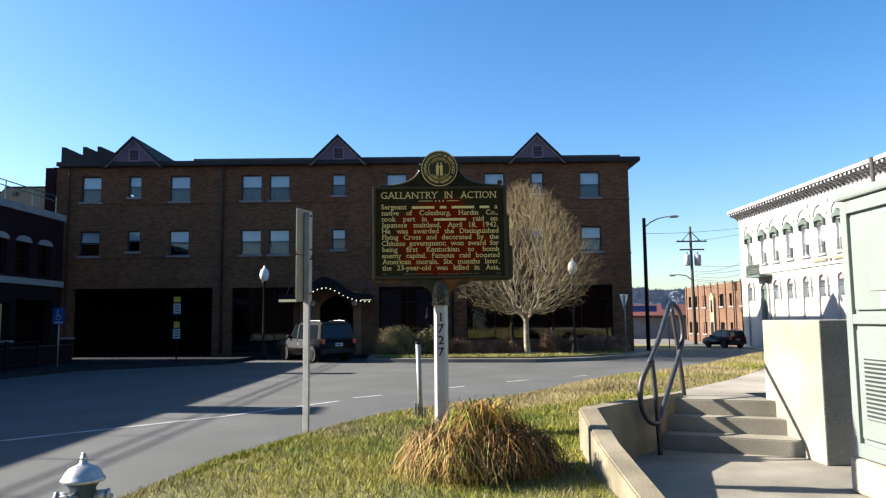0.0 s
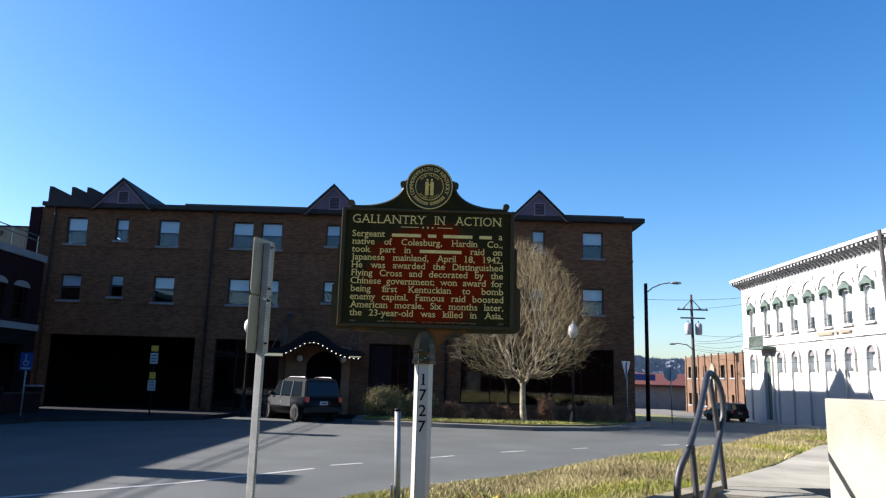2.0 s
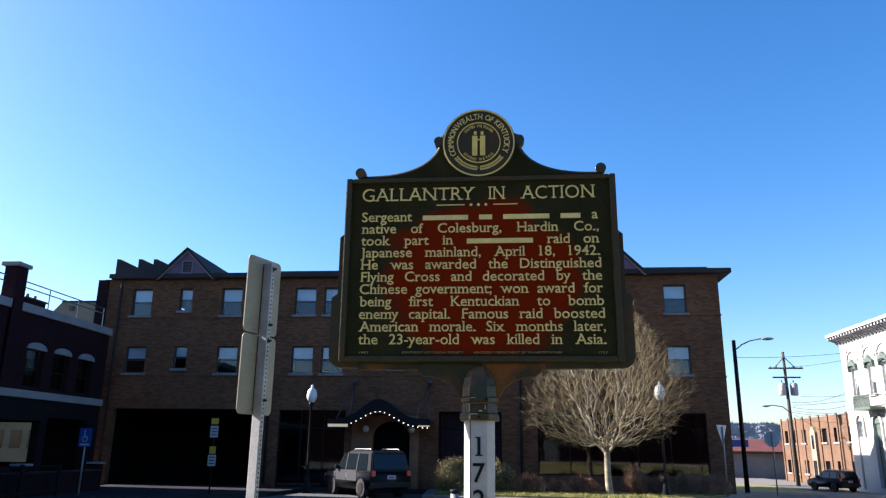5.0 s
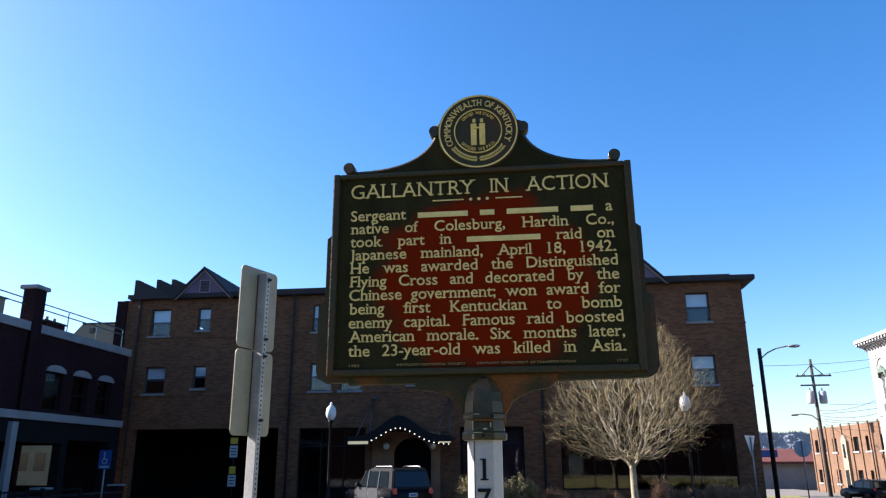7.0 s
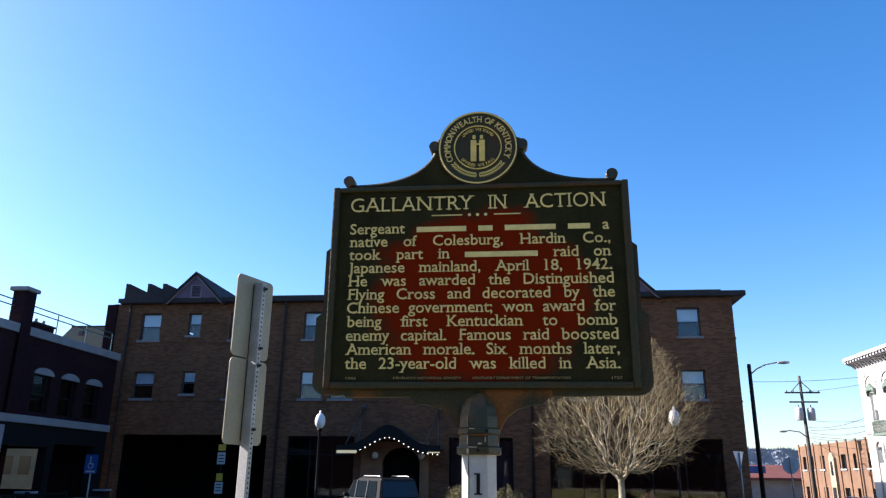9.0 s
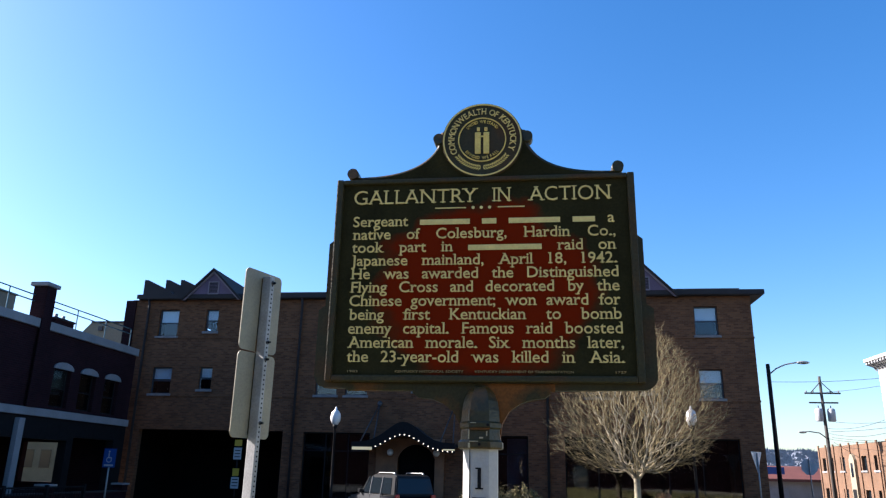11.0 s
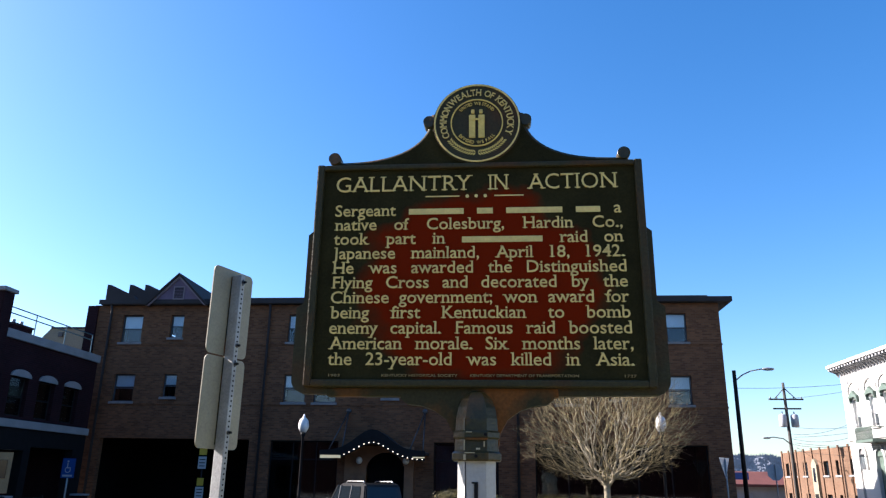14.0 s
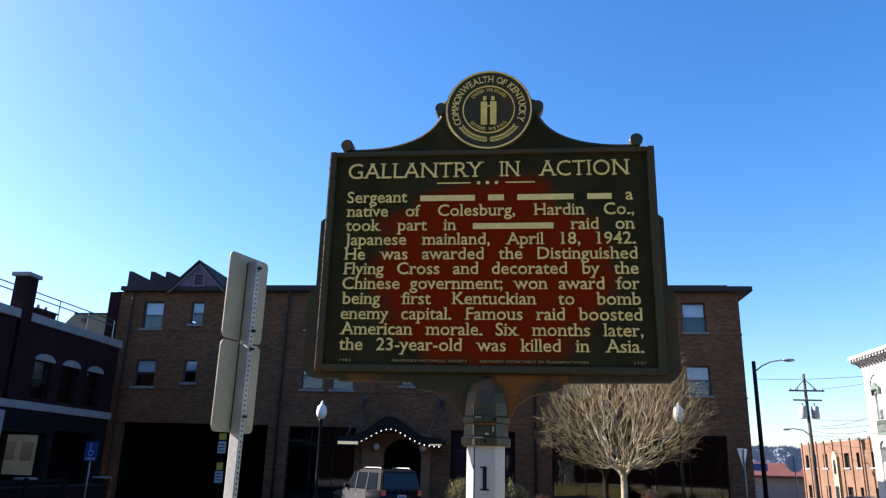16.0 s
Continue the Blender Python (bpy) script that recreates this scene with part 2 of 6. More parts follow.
CARGLASS = mat("car_glass", (0.008, 0.012, 0.016), 0.06, 0, 0.1, 2, 0.0, spec=0.3)
# Rubber kept extra dark, carrying the shop's shadow over the wheels.
RUBBER = mat("rubber", (0.008, 0.008, 0.008), 0.85, 0, 0.2, 8, 0.2)
TAIL = mat("red_lens", (0.45, 0.03, 0.02), 0.25, 0, 0.1, 8, 0)
BULB = glow_mat("bulb_glow", (1.0, 0.86, 0.6), 0.7)
TUBE = glow_mat("canopy_tube_glow", (1.0, 0.80, 0.42), 0.07)
GLOBE = mat("globe_white", (0.6375, 0.6375, 0.6225), 0.3, 0, 0.08, 9, 0)
BLUE = mat("parking_blue", (0.010, 0.050, 0.20), 0.5, 0, 0.1, 8, 0)
YELLOW = mat("sign_yellow", (0.5, 0.31, 0.02), 0.5, 0, 0.1, 8, 0)
WHITEP = mat("sign_white", (0.36, 0.36, 0.355), 0.5, 0, 0.1, 8, 0)
HOODGREEN = mat("verdigris", (0.085, 0.125, 0.10), 0.7, 0, 0.3, 3, 0.2)
DOORWOOD = mat("door_wood", (0.24, 0.115, 0.05), 0.55, 0, 0.35, 2, 0.15, fine=40)
# Pale blue-grey of ridge and trees paints the distance haze.
HILL = mat("hazy_winter_woods", (0.23, 0.255, 0.30), 1.0, 0, 0.3, 0.12, 0.0, other=(0.18, 0.195, 0.22), fine=0.7)
HILLTREE = mat("hazy_far_trees", (0.25, 0.275, 0.315), 1.0, 0, 0.3, 0.2, 0.0, other=(0.18, 0.195, 0.22), fine=1.0, island=0.15)
REDROOF = mat("maroon_roof", (0.121, 0.0385, 0.0275), 0.7, 0, 0.25, 0.6, 0.2, fine=8)
GREYWALL = mat("grey_wall", (0.275, 0.2585, 0.2475), 0.85, 0, 0.2, 0.6, 0.2, fine=10)
TEAL = mat("teal_rail", (0.06, 0.16, 0.20), 0.5, 0.2, 0.2, 8, 0)
RENDERED = mat("aged_render", (0.12, 0.11, 0.065), 0.85, 0, 0.3, 0.9, 0.2, fine=12)
STONE = mat("beige_panel", (0.214, 0.19, 0.132), 0.8, 0, 0.2, 0.8, 0.2, fine=12)


# ---- building blocks ----
def box(bm, x0, x1, y0, y1, z0, z1, bevel=0.0):
    g = bmesh.ops.create_cube(bm, size=1.0)["verts"]
    bmesh.ops.scale(bm, vec=(abs(x1 - x0), abs(y1 - y0), abs(z1 - z0)), verts=g)
    bmesh.ops.translate(bm, vec=((x0 + x1) / 2, (y0 + y1) / 2, (z0 + z1) / 2), verts=g)
    if bevel:
        ed = list({e for v in g for e in v.link_edges})
        bmesh.ops.bevel(bm, geom=ed, offset=bevel, segments=2, affect="EDGES", profile=0.6)
    return bm


def rod(bm, a, b, r0, r1=None, n=8, caps=True):
    a, b = Vector(a), Vector(b)
    r1 = r0 if r1 is None else r1
    d = (b - a).normalized()
    u = d.orthogonal().normalized()
    w = d.cross(u)
    ra = [bm.verts.new(a + (u * math.cos(k * math.tau / n) + w * math.sin(k * math.tau / n)) * r0) for k in range(n)]
    rb = [bm.verts.new(b + (u * math.cos(k * math.tau / n) + w * math.sin(k * math.tau / n)) * r1) for k in range(n)]
    for k in range(n):
        f = bm.faces.new((ra[k], ra[(k + 1) % n], rb[(k + 1) % n], rb[k]))
        f.smooth = n > 6
    if caps:
        bm.faces.new(ra[::-1])
        bm.faces.new(rb)
    return bm


def pipe(bm, pts, r, n=8):
    """A round tube swept along the points."""
    pts = [Vector(p) for p in pts]
    up, rings = None, []
    for k, p in enumerate(pts):
        d = (pts[min(k + 1, len(pts) - 1)] - pts[max(k - 1, 0)]).normalized()
        up = d.orthogonal().normalized() if up is None else (up - d * up.dot(d)).normalized()
        w = d.cross(up)
        rings.append([bm.verts.new(p + (up * math.cos(j * math.tau / n) + w * math.sin(j * math.tau / n)) * r) for j in range(n)])
    for p, q in zip(rings[:-1], rings[1:]):
        for j in range(n):
            bm.faces.new((p[j], p[(j + 1) % n], q[(j + 1) % n], q[j])).smooth = True
    bm.faces.new(rings[0][::-1])
    bm.faces.new(rings[-1])
    return bm


def ball(bm, c, r, u=16, v=10):
    g = bmesh.ops.create_uvsphere(bm, u_segments=u, v_segments=v, radius=1.0)["verts"]
    bmesh.ops.scale(bm, vec=r, verts=g)
    bmesh.ops.translate(bm, vec=c, verts=g)
    for q in g:
        for f in q.link_faces:
            f.smooth = True
    return bm


def lathe(bm, c, prof, n=20):
    """Turned shape about the upright through c; prof: (radius, height) from below."""
    rings = []
    for r, h in prof:
        rings.append([bm.verts.new((c[0] + r * math.cos(k * math.tau / n), c[1] + r * math.sin(k * math.tau / n), c[2] + h)) for k in range(n)])
    for p, q in zip(rings[:-1], rings[1:]):
        for k in range(n):
            bm.faces.new((p[k], p[(k + 1) % n], q[(k + 1) % n], q[k])).smooth = True
    bm.faces.new(rings[0][::-1])
    bm.faces.new(rings[-1])
    return bm


def slab(bm, pts, axis, a, b):
    """A polygon pushed from a to b along an axis; pts are the other two coordinates in order."""
    def at(p, d):
        return {"x": (d, p[0], p[1]), "y": (p[0], d, p[1]), "z": (p[0], p[1], d)}[axis]
    lo, hi = [bm.verts.new(at(p, a)) for p in pts], [bm.verts.new(at(p, b)) for p in pts]
    n = len(pts)
    bm.faces.new(lo), bm.faces.new(hi)
    for k in range(n):
        bm.faces.new((lo[k], lo[(k + 1) % n], hi[(k + 1) % n], hi[k]))
    bmesh.ops.recalc_face_normals(bm, faces=bm.faces)
    return bm


def holed(bm, u0, u1, v0, v1, holes, d0, d1, axis="y"):
    """A wall from d0 to d1 thick, with rectangular openings (u0, u1, v0, v1) right through it."""
    us = sorted({u0, u1, *[h[0] for h in holes], *[h[1] for h in holes]})
    vs = sorted({v0, v1, *[h[2] for h in holes], *[h[3] for h in holes]})
    us, vs = [u for u in us if u0 <= u <= u1], [v for v in vs if v0 <= v <= v1]
    seen = {}

    def vert(u, v, d):
        key = (u, v, d)
        if key not in seen:
            seen[key] = bm.verts.new((u, d, v) if axis == "y" else (d, u, v))
        return seen[key]

    def solid(i, j):
        if not (0 <= i < len(us) - 1 and 0 <= j < len(vs) - 1):
            return False
        cu, cv = (us[i] + us[i + 1]) / 2, (vs[j] + vs[j + 1]) / 2
        return not any(h[0] < cu < h[1] and h[2] < cv < h[3] for h in holes)

    for i in range(len(us) - 1):
        for j in range(len(vs) - 1):
            if not solid(i, j):
                continue
            a, b, c, d = us[i], us[i + 1], vs[j], vs[j + 1]
            for e in (d0, d1):
                bm.faces.new([vert(p, q, e) for p, q in ((a, c), (b, c), (b, d), (a, d))])
            for di, dj, p, q in ((-1, 0, (a, c), (a, d)), (1, 0, (b, c), (b, d)), (0, -1, (a, c), (b, c)), (0, 1, (a, d), (b, d))):
                if not solid(i + di, j + dj):
                    bm.faces.new([vert(*p, d0), vert(*q, d0), vert(*q, d1), vert(*p, d1)])
    bmesh.ops.recalc_face_normals(bm, faces=bm.faces)
    return bm


def finish(name, bm, material, parent=None):
    me = bpy.data.meshes.new(name)
    bm.to_mesh(me)
    bm.free()
    for m in material if isinstance(material, (list, tuple)) else (material,):
        me.materials.append(m)
    ob = new(name, me)
    ob.parent = parent
    return ob


def part(name, bm, material, parent, label=""):
    return tagged(finish(name, bm, material, parent), label=label)


def thing(name, m, label, category, group=""):
    ob = new(name)
    ob.empty_display_size = 0.2
    ob.matrix_world = m
    return tagged(ob, label, category, group)


def fabric(name, bm, material, label, category, kind="structure"):
    """A piece of the setting, or stuff, as one mesh in world coordinates."""
    return tagged(finish(name, bm, material), label, category, kind=kind)


def B():
    return bmesh.new()


def words(text, size, width=None, heavy=0.0, serif=False):
    """A flat mesh of lettering, standing upright in x and z, from x = 0; width: squeezed to it."""
    cu = bpy.data.curves.new("lettering", "FONT")
    cu.body, cu.size, cu.offset, cu.extrude, cu.resolution_u = text, size, heavy, 0.0022, 3
    ob = bpy.data.objects.new("lettering", cu)
    scene.collection.objects.link(ob)
    bpy.context.view_layer.update()
    me = bpy.data.meshes.new_from_object(ob.evaluated_get(bpy.context.evaluated_depsgraph_get()))
    bpy.data.objects.remove(ob)
    bpy.data.curves.remove(cu)
    # small feet at the flat ends of the strokes
    zf = max(v.co.z for v in me.vertices)
    feet = []
    for e in me.edges:
        a, b = me.vertices[e.vertices[0]].co, me.vertices[e.vertices[1]].co
        if abs(a.y - b.y) < 1e-5 and min(a.z, b.z) > zf - 1e-6 and 0.045 * size < abs(a.x - b.x) < 0.19 * size:
            feet.append((min(a.x, b.x), max(a.x, b.x), a.y))
    feet = sorted({tuple(round(c, 5) for c in f) for f in feet})
    if serif and feet:
        bm = bmesh.new()
        bm.from_mesh(me)
        for x0, x1, y in feet:
            if min(abs(y / size - q) for q in (0.0, 0.449, 0.684, -0.23)) > 0.016:
                continue
            low = y < 0.12 * size
            y0 = y if low else y - 0.050 * size
            xa, xb = x0 - 0.078 * size, x1 + (0.078 if low or text.isupper() else 0.0) * size
            bm.faces.new([bm.verts.new((px, py, zf + 0.0004)) for px, py in ((xa, y0), (xb, y0), (xb, y0 + 0.050 * size), (xa, y0 + 0.050 * size))])
        bm.to_mesh(me)
        bm.free()
    xs = [v.co.x for v in me.vertices]
    k = width / (max(xs) - min(xs)) if width else 1.0
    lo = min(xs)
    me.transform(Matrix.Rotation(radians(90), 4, "X") @ Matrix.Diagonal((k, 1, 1, 1)) @ Matrix.Translation((-lo, 0, 0)))
    return me, k * (max(xs) - lo)


def smooth(a, b, t):
    t = max(0.0, min(1.0, (t - a) / (b - a)))
    return t * t * (3 - 2 * t)


def street_z(x, y):
    """The street is level here and drops away beyond the inn."""
    return -0.25 - 1.0 * smooth(36, 66, y)


# ---- ground, road, pavements ----
def sheet(bm, xs, ys, height):
    g = [[bm.verts.new((x, y, height(x, y))) for y in ys] for x in xs]
    for i in range(len(xs) - 1):
        for j in range(len(ys) - 1):
            bm.faces.new((g[i][j], g[i + 1][j], g[i + 1][j + 1], g[i][j + 1])).smooth = True
    return bm


def steps_of(a, b, n):
    return [a + (b - a) * k / n for k in range(n + 1)]


fabric("ground", sheet(B(), [-1500, -400, -120, -60, *steps_of(-40, 60, 20), 120, 400, 1500], [-400, -100, -40, 0, *steps_of(20, 80, 24), 120, 200, 400, 1500], lambda x, y: street_z(x, y) - 0.08),
       GROUND, "dull winter earth and dead grass reaching the horizon", "ground")
fabric("road", sheet(B(), steps_of(-45, 40, 17), [-40, -20, *steps_of(-5, 40, 45)], lambda x, y: street_z(x, y)), ASPHALT, "grey worn asphalt of a wide street junction", "road")
fabric("side_road", sheet(B(), steps_of(10.2, 27, 6), steps_of(40.0, 190, 60), lambda x, y: street_z(x, y) + 0.004), ASPHALT, "grey asphalt side street dropping between buildings", "road")


fabric("verge", sheet(B(), steps_of(14.9, 22.9, 4), steps_of(62, 76, 14), lambda x, y: street_z(x, y) + 0.05 * smooth(62, 62.4, y)), VERGE, "strip of sunlit winter grass beyond the junction", "grass verge")
fabric("far_pavement", sheet(B(), steps_of(14.9, 28.9, 4), steps_of(76.01, 95, 6), lambda x, y: street_z(x, y) + 0.03), KERB, "pale concrete lot before the low building", "pavement")


def painted(pts, w, name, label):
    bm = B()
    for (ax, ay), (bx, by) in pts:
        d = Vector((bx - ax, by - ay)).normalized()
        nx, ny = -d.y * w / 2, d.x * w / 2
        q = [(ax + nx, ay + ny), (bx + nx, by + ny), (bx - nx, by - ny), (ax - nx, ay - ny)]
        bm.faces.new([bm.verts.new((x, y, street_z(x, y) + 0.006)) for x, y in q])
    bmesh.ops.recalc_face_normals(bm, faces=bm.faces)
    return fabric(name, bm, LINE, label, "road marking")


painted([((-30, -4.6), (-7.08, 11.5)), ((-7.08, 11.5), (-5.88, 12.7)), ((-5.88, 12.7), (-4.39, 14.2)), ((-4.39, 14.2), (-2.57, 16.65))], 0.12, "edge_line", "thin worn white line curving along the asphalt")
painted([((-2.32, 17.25), (-1.7, 17.85)), ((-0.35, 19.25), (0.35, 19.95)), ((1.6, 21.2), (2.3, 21.8)), ((3.8, 22.85), (4.3, 23.25)), ((7.0, 25.0), (7.7, 25.5)), ((10.0, 26.8), (10.8, 27.3))], 0.13, "dash_line", "short white dashes on the asphalt")

PAVE = [(-3.7, 36.15), (-3.7, 35.2), (-3.5, 31.7), (0.2, 30.9), (3.6, 30.3), (6.2, 31.2), (8.1, 33.0), (9.9, 36.2), (9.9, 52), (9.25, 52), (9.25, 36.15)]
fabric("pavement", slab(B(), PAVE, "z", -0.4, -0.10), KERB, "pale concrete pavement with a raised kerb", "pavement")
# Forecourt takes the asphalt darkened to paint its shade.
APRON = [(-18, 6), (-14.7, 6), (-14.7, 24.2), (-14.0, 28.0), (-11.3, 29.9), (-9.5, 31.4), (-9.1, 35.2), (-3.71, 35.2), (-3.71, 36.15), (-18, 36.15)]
fabric("forecourt", slab(B(), APRON, "z", -0.4, -0.10), TARMAC_SHADED, "asphalt forecourt with a low kerb, its shade put into the dark colour", "pavement")
BED = [(-3.1, 32.2), (0.2, 31.4), (3.6, 30.8), (6.0, 31.6), (7.7, 33.2), (8.7, 35.3), (-3.1, 35.3)]
fabric("planting_bed", slab(B(), BED, "z", -0.2, -0.03), SOIL, "strip of dull winter turf and soil before the inn", "ground")

# the raised lawn: lofted between its crest and the kerb of the steps
CREST = [(-2.5, -6), (-2.45, -1), (-2.35, 2.6), (-2.2, 4.9), (-1.98, 6.0), (-1.5, 7.05), (-0.79, 8.5), (0.25, 9.6), (1.0, 10.0), (1.95, 10.6), (2.95, 11.4), (4.5, 13.2), (7.26, 17.2), (12, 22)]
INNER = [(0.86, -6), (0.86, -1), (0.86, 2.6), (0.87, 4.4), (0.88, 5.3), (0.94, 6.33), (1.4, 6.95), (2.15, 7.8), (2.5, 8.3), (2.95, 9.0), (3.6, 10.0), (5.5, 12.7), (8.5, 16.1), (13, 20.8)]


def lawn_z(x, y):
    return 0.08 + 0.34 * smooth(0.5, 5.0, y) + 0.05 * smooth(5.0, 8.0, y) + 0.20 * smooth(0.2, 2.6, x) * smooth(5.5, 8.5, y)


def resample(pts, n):
    out = []
    for k in range(n + 1):
        s = k / n * (len(pts) - 1)
        i = min(int(s), len(pts) - 2)
        f = s - i
        out.append((pts[i][0] * (1 - f) + pts[i + 1][0] * f, pts[i][1] * (1 - f) + pts[i + 1][1] * f))
    return out


def lawn_point(c, q, v):
    """Across the lawn: v < 0 runs down the bank to the street, v in 0 to 1 from the crest to the inner edge."""
    out = Vector((c[0] - q[0], c[1] - q[1])).normalized()
    if v < 0:
        x, y = c[0] + out.x * -v, c[1] + out.y * -v
        return x, y, lawn_z(*c) - (lawn_z(*c) + 0.30) * smooth(0, 1.5, -v) - 0.1 * -v / 1.5
    x, y = c[0] + (q[0] - c[0]) * v, c[1] + (q[1] - c[1]) * v
    return x, y, lawn_z(x, y) + 0.012 * noise.noise((x * 1.7, y * 1.7, 0))


ca, ci = resample(CREST, 110), resample(INNER, 110)
bm = B()
rows = [[bm.verts.new(lawn_point(c, q, v)) for v in (-1.7, -1.2, -0.8, -0.5, -0.25, -0.1, *steps_of(0, 1, 14))] for c, q in zip(ca, ci)]
for r0, r1 in zip(rows[:-1], rows[1:]):
    for j in range(len(r0) - 1):
        bm.faces.new((r0[j], r1[j], r1[j + 1], r0[j + 1])).smooth = True
bmesh.ops.recalc_face_normals(bm, faces=bm.faces)
fabric("lawn", bm, SOIL, "raised bank of tired winter lawn beside the steps", "lawn")


# plain dark walls that close the place behind and beside
fabric("wall_south", box(B(), -60, 70, -32, -31, -1, 11), BRICK_DARK, "plain dark brick frontage closing the street", "wall")

# ---- windows ----
def sash(parent, x0, x1, z0, z1, y, blind=0.5, sill=True):
    """A two-light sash window in the plane y, its front towards -y."""
    w = B()
    e, m = 0.05, (z0 + z1) / 2
    for a in ((x0, x0 + e, z0, z1), (x1 - e, x1, z0, z1), (x0 + e, x1 - e, z0, z0 + e), (x0 + e, x1 - e, z1 - e, z1), (x0 + e, x1 - e, m - 0.025, m + 0.025)):
        box(w, a[0], a[1], y, y + 0.07, a[2], a[3])
    win = part("window", w, FRAME, parent, "dark-framed sash window with a half-drawn blind")
    part("pane", box(B(), x0 + e, x1 - e, y + 0.03, y + 0.042, z0 + e, m - 0.025), GLASS, win).visible_shadow = False
    part("pane", box(B(), x0 + e, x1 - e, y + 0.015, y + 0.027, m + 0.025, z1 - e), GLASS, win).visible_shadow = False
    if blind:
        part("blind", box(B(), x0 + 0.03, x1 - 0.03, y + 0.10, y + 0.115, z1 - (z1 - z0) * blind, z1 - 0.02), BLIND, win)
    # Sheet in the near-black room colour paints the shade behind the panes.
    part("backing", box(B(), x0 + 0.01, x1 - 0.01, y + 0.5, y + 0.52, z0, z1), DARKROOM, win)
    if sill:
        part("sill", box(B(), x0 - 0.08, x1 + 0.08, y - 0.22, y - 0.0, z0 - 0.11, z0 - 0.002, 0.01), SILL, win)
    return win


# ---- the inn across the street ----
inn = thing("inn_building", pose(0, 36.2, 0), "three-storey brown brick inn with three small gables, in shade", "building")
BIG = [(-18.25, -17.25), (-13.8, -12.8), (-10.22, -9.2), (-8.82, -7.8), (-2.95, -1.93), (1.96, 2.98), (6.77, 7.77)]
SLIM = [(-15.88, -15.25), (-5.68, -5.0), (4.32, 4.94)]
wins = [(a, b, z0, z1) for a, b in BIG for z0, z1 in ((4.86, 6.11), (7.58, 8.88))] + [(a, b, z0, z1) for a, b in SLIM for z0, z1 in ((5.07, 6.11), (7.80, 8.88))]
doors = [(-18.5, -11.57, -0.1, 3.24), (-10.62, -7.55, -0.1, 3.22), (-6.25, -4.6, -0.1, 2.75), (-3.35, -0.56, 0.35, 3.2), (1.0, 8.23, 0.55, 3.2)]
part("wall", holed(B(), -19.7, 9.2, -0.5, 9.36, wins + doors, 0.0, 0.32), BRICK, inn)
part("wall", holed(B(), 0.32, 15.68, -1.3, 9.36, [], 8.88, 9.2, "x"), BRICK, inn)
part("wall", holed(B(), 0.32, 15.68, -0.5, 9.36, [], -19.7, -19.38, "x"), BRICK, inn)
part("wall", holed(B(), -19.7, 9.2, -1.3, 9.36, [], 15.68, 16.0), BRICK, inn)
# Slabs, inner walls and floor carry the rooms' shade in their colour.
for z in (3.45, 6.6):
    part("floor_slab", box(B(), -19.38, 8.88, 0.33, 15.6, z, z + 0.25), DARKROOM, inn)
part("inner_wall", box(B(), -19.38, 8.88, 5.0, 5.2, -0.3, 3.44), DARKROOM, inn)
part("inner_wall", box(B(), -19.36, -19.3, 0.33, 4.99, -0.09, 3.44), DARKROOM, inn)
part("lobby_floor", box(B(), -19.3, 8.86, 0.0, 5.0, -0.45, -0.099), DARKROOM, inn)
for w in wins:
    sash(inn, w[0] + 0.003, w[1] - 0.003, w[2] + 0.003, w[3] - 0.003, 0.14, 0.46 if w[3] > 7 else 0.44)
for z in (7.45, 4.73):
    part("string_course", box(B(), -19.72, 9.22, -0.03, -0.002, z, z + 0.075), BRICK, inn)
    part("string_course", box(B(), 9.202, 9.23, 0.0, 15.9, z, z + 0.075), BRICK, inn)
# eaves, roof and gables
part("roof", slab(B(), [(-0.26, 9.50), (-0.26, 9.58), (7.9, 10.5), (16.6, 9.58), (16.6, 9.50), (0, 9.38)], "x", -19.4, 9.70), SHINGLE, inn, "low dark shingle roof")
part("fascia", box(B(), -19.38, 9.70, -0.31, -0.262, 9.36, 9.56), FASCIA, inn)
part("fascia", box(B(), 9.702, 9.75, -0.30, 16.6, 9.36, 9.56), FASCIA, inn)
part("soffit", box(B(), -19.3, 9.69, -0.26, -0.004, 9.33, 9.362), FASCIA, inn)
part("soffit", box(B(), 9.204, 9.69, 0.0, 16.6, 9.33, 9.362), FASCIA, inn)
part("ridge_cap", box(B(), -13.3, 9.3, 1.9, 2.25, 9.8, 10.16), RIDGE, inn, "dull brown band along the roof")
for x in (-15.55, -5.35, 4.6):
    g = part("gable", slab(B(), [(x - 1.38, 9.37), (x + 1.38, 9.37), (x, 10.70)], "y", -0.30, -0.03), GABLE, inn, "pointed gable front with grey siding")
    for s in (-1, 1):
        part("roof_slope", slab(B(), [(x + s * 1.55, 9.28), (x, 10.82), (x, 10.71), (x + s * 1.43, 9.26)], "y", -0.48, 5.5), SHINGLE, g)
        part("barge_board", slab(B(), [(x + s * 1.5, 9.26), (x, 10.74), (x, 10.58), (x + s * 1.34, 9.26)], "y", -0.37, -0.305), BARGE, g)
    vent = part("vent", box(B(), x - 0.18, x + 0.26, -0.32, -0.302, 9.60, 10.13), FASCIA, g, "dark louvred vent in a pale frame")
    for q in ((-0.23, -0.181, 9.55, 10.18), (0.261, 0.31, 9.55, 10.18), (-0.18, 0.26, 9.55, 9.599), (-0.18, 0.26, 10.131, 10.18)):
        part("vent_frame", box(B(), x + q[0], x + q[1], -0.34, -0.302, q[2], q[3]), BARGE, vent)
    for k in range(7):
        part("louvre", box(B(), x - 0.17, x + 0.25, -0.338, -0.322, 9.62 + k * 0.07, 9.64 + k * 0.07), GABLE, vent)
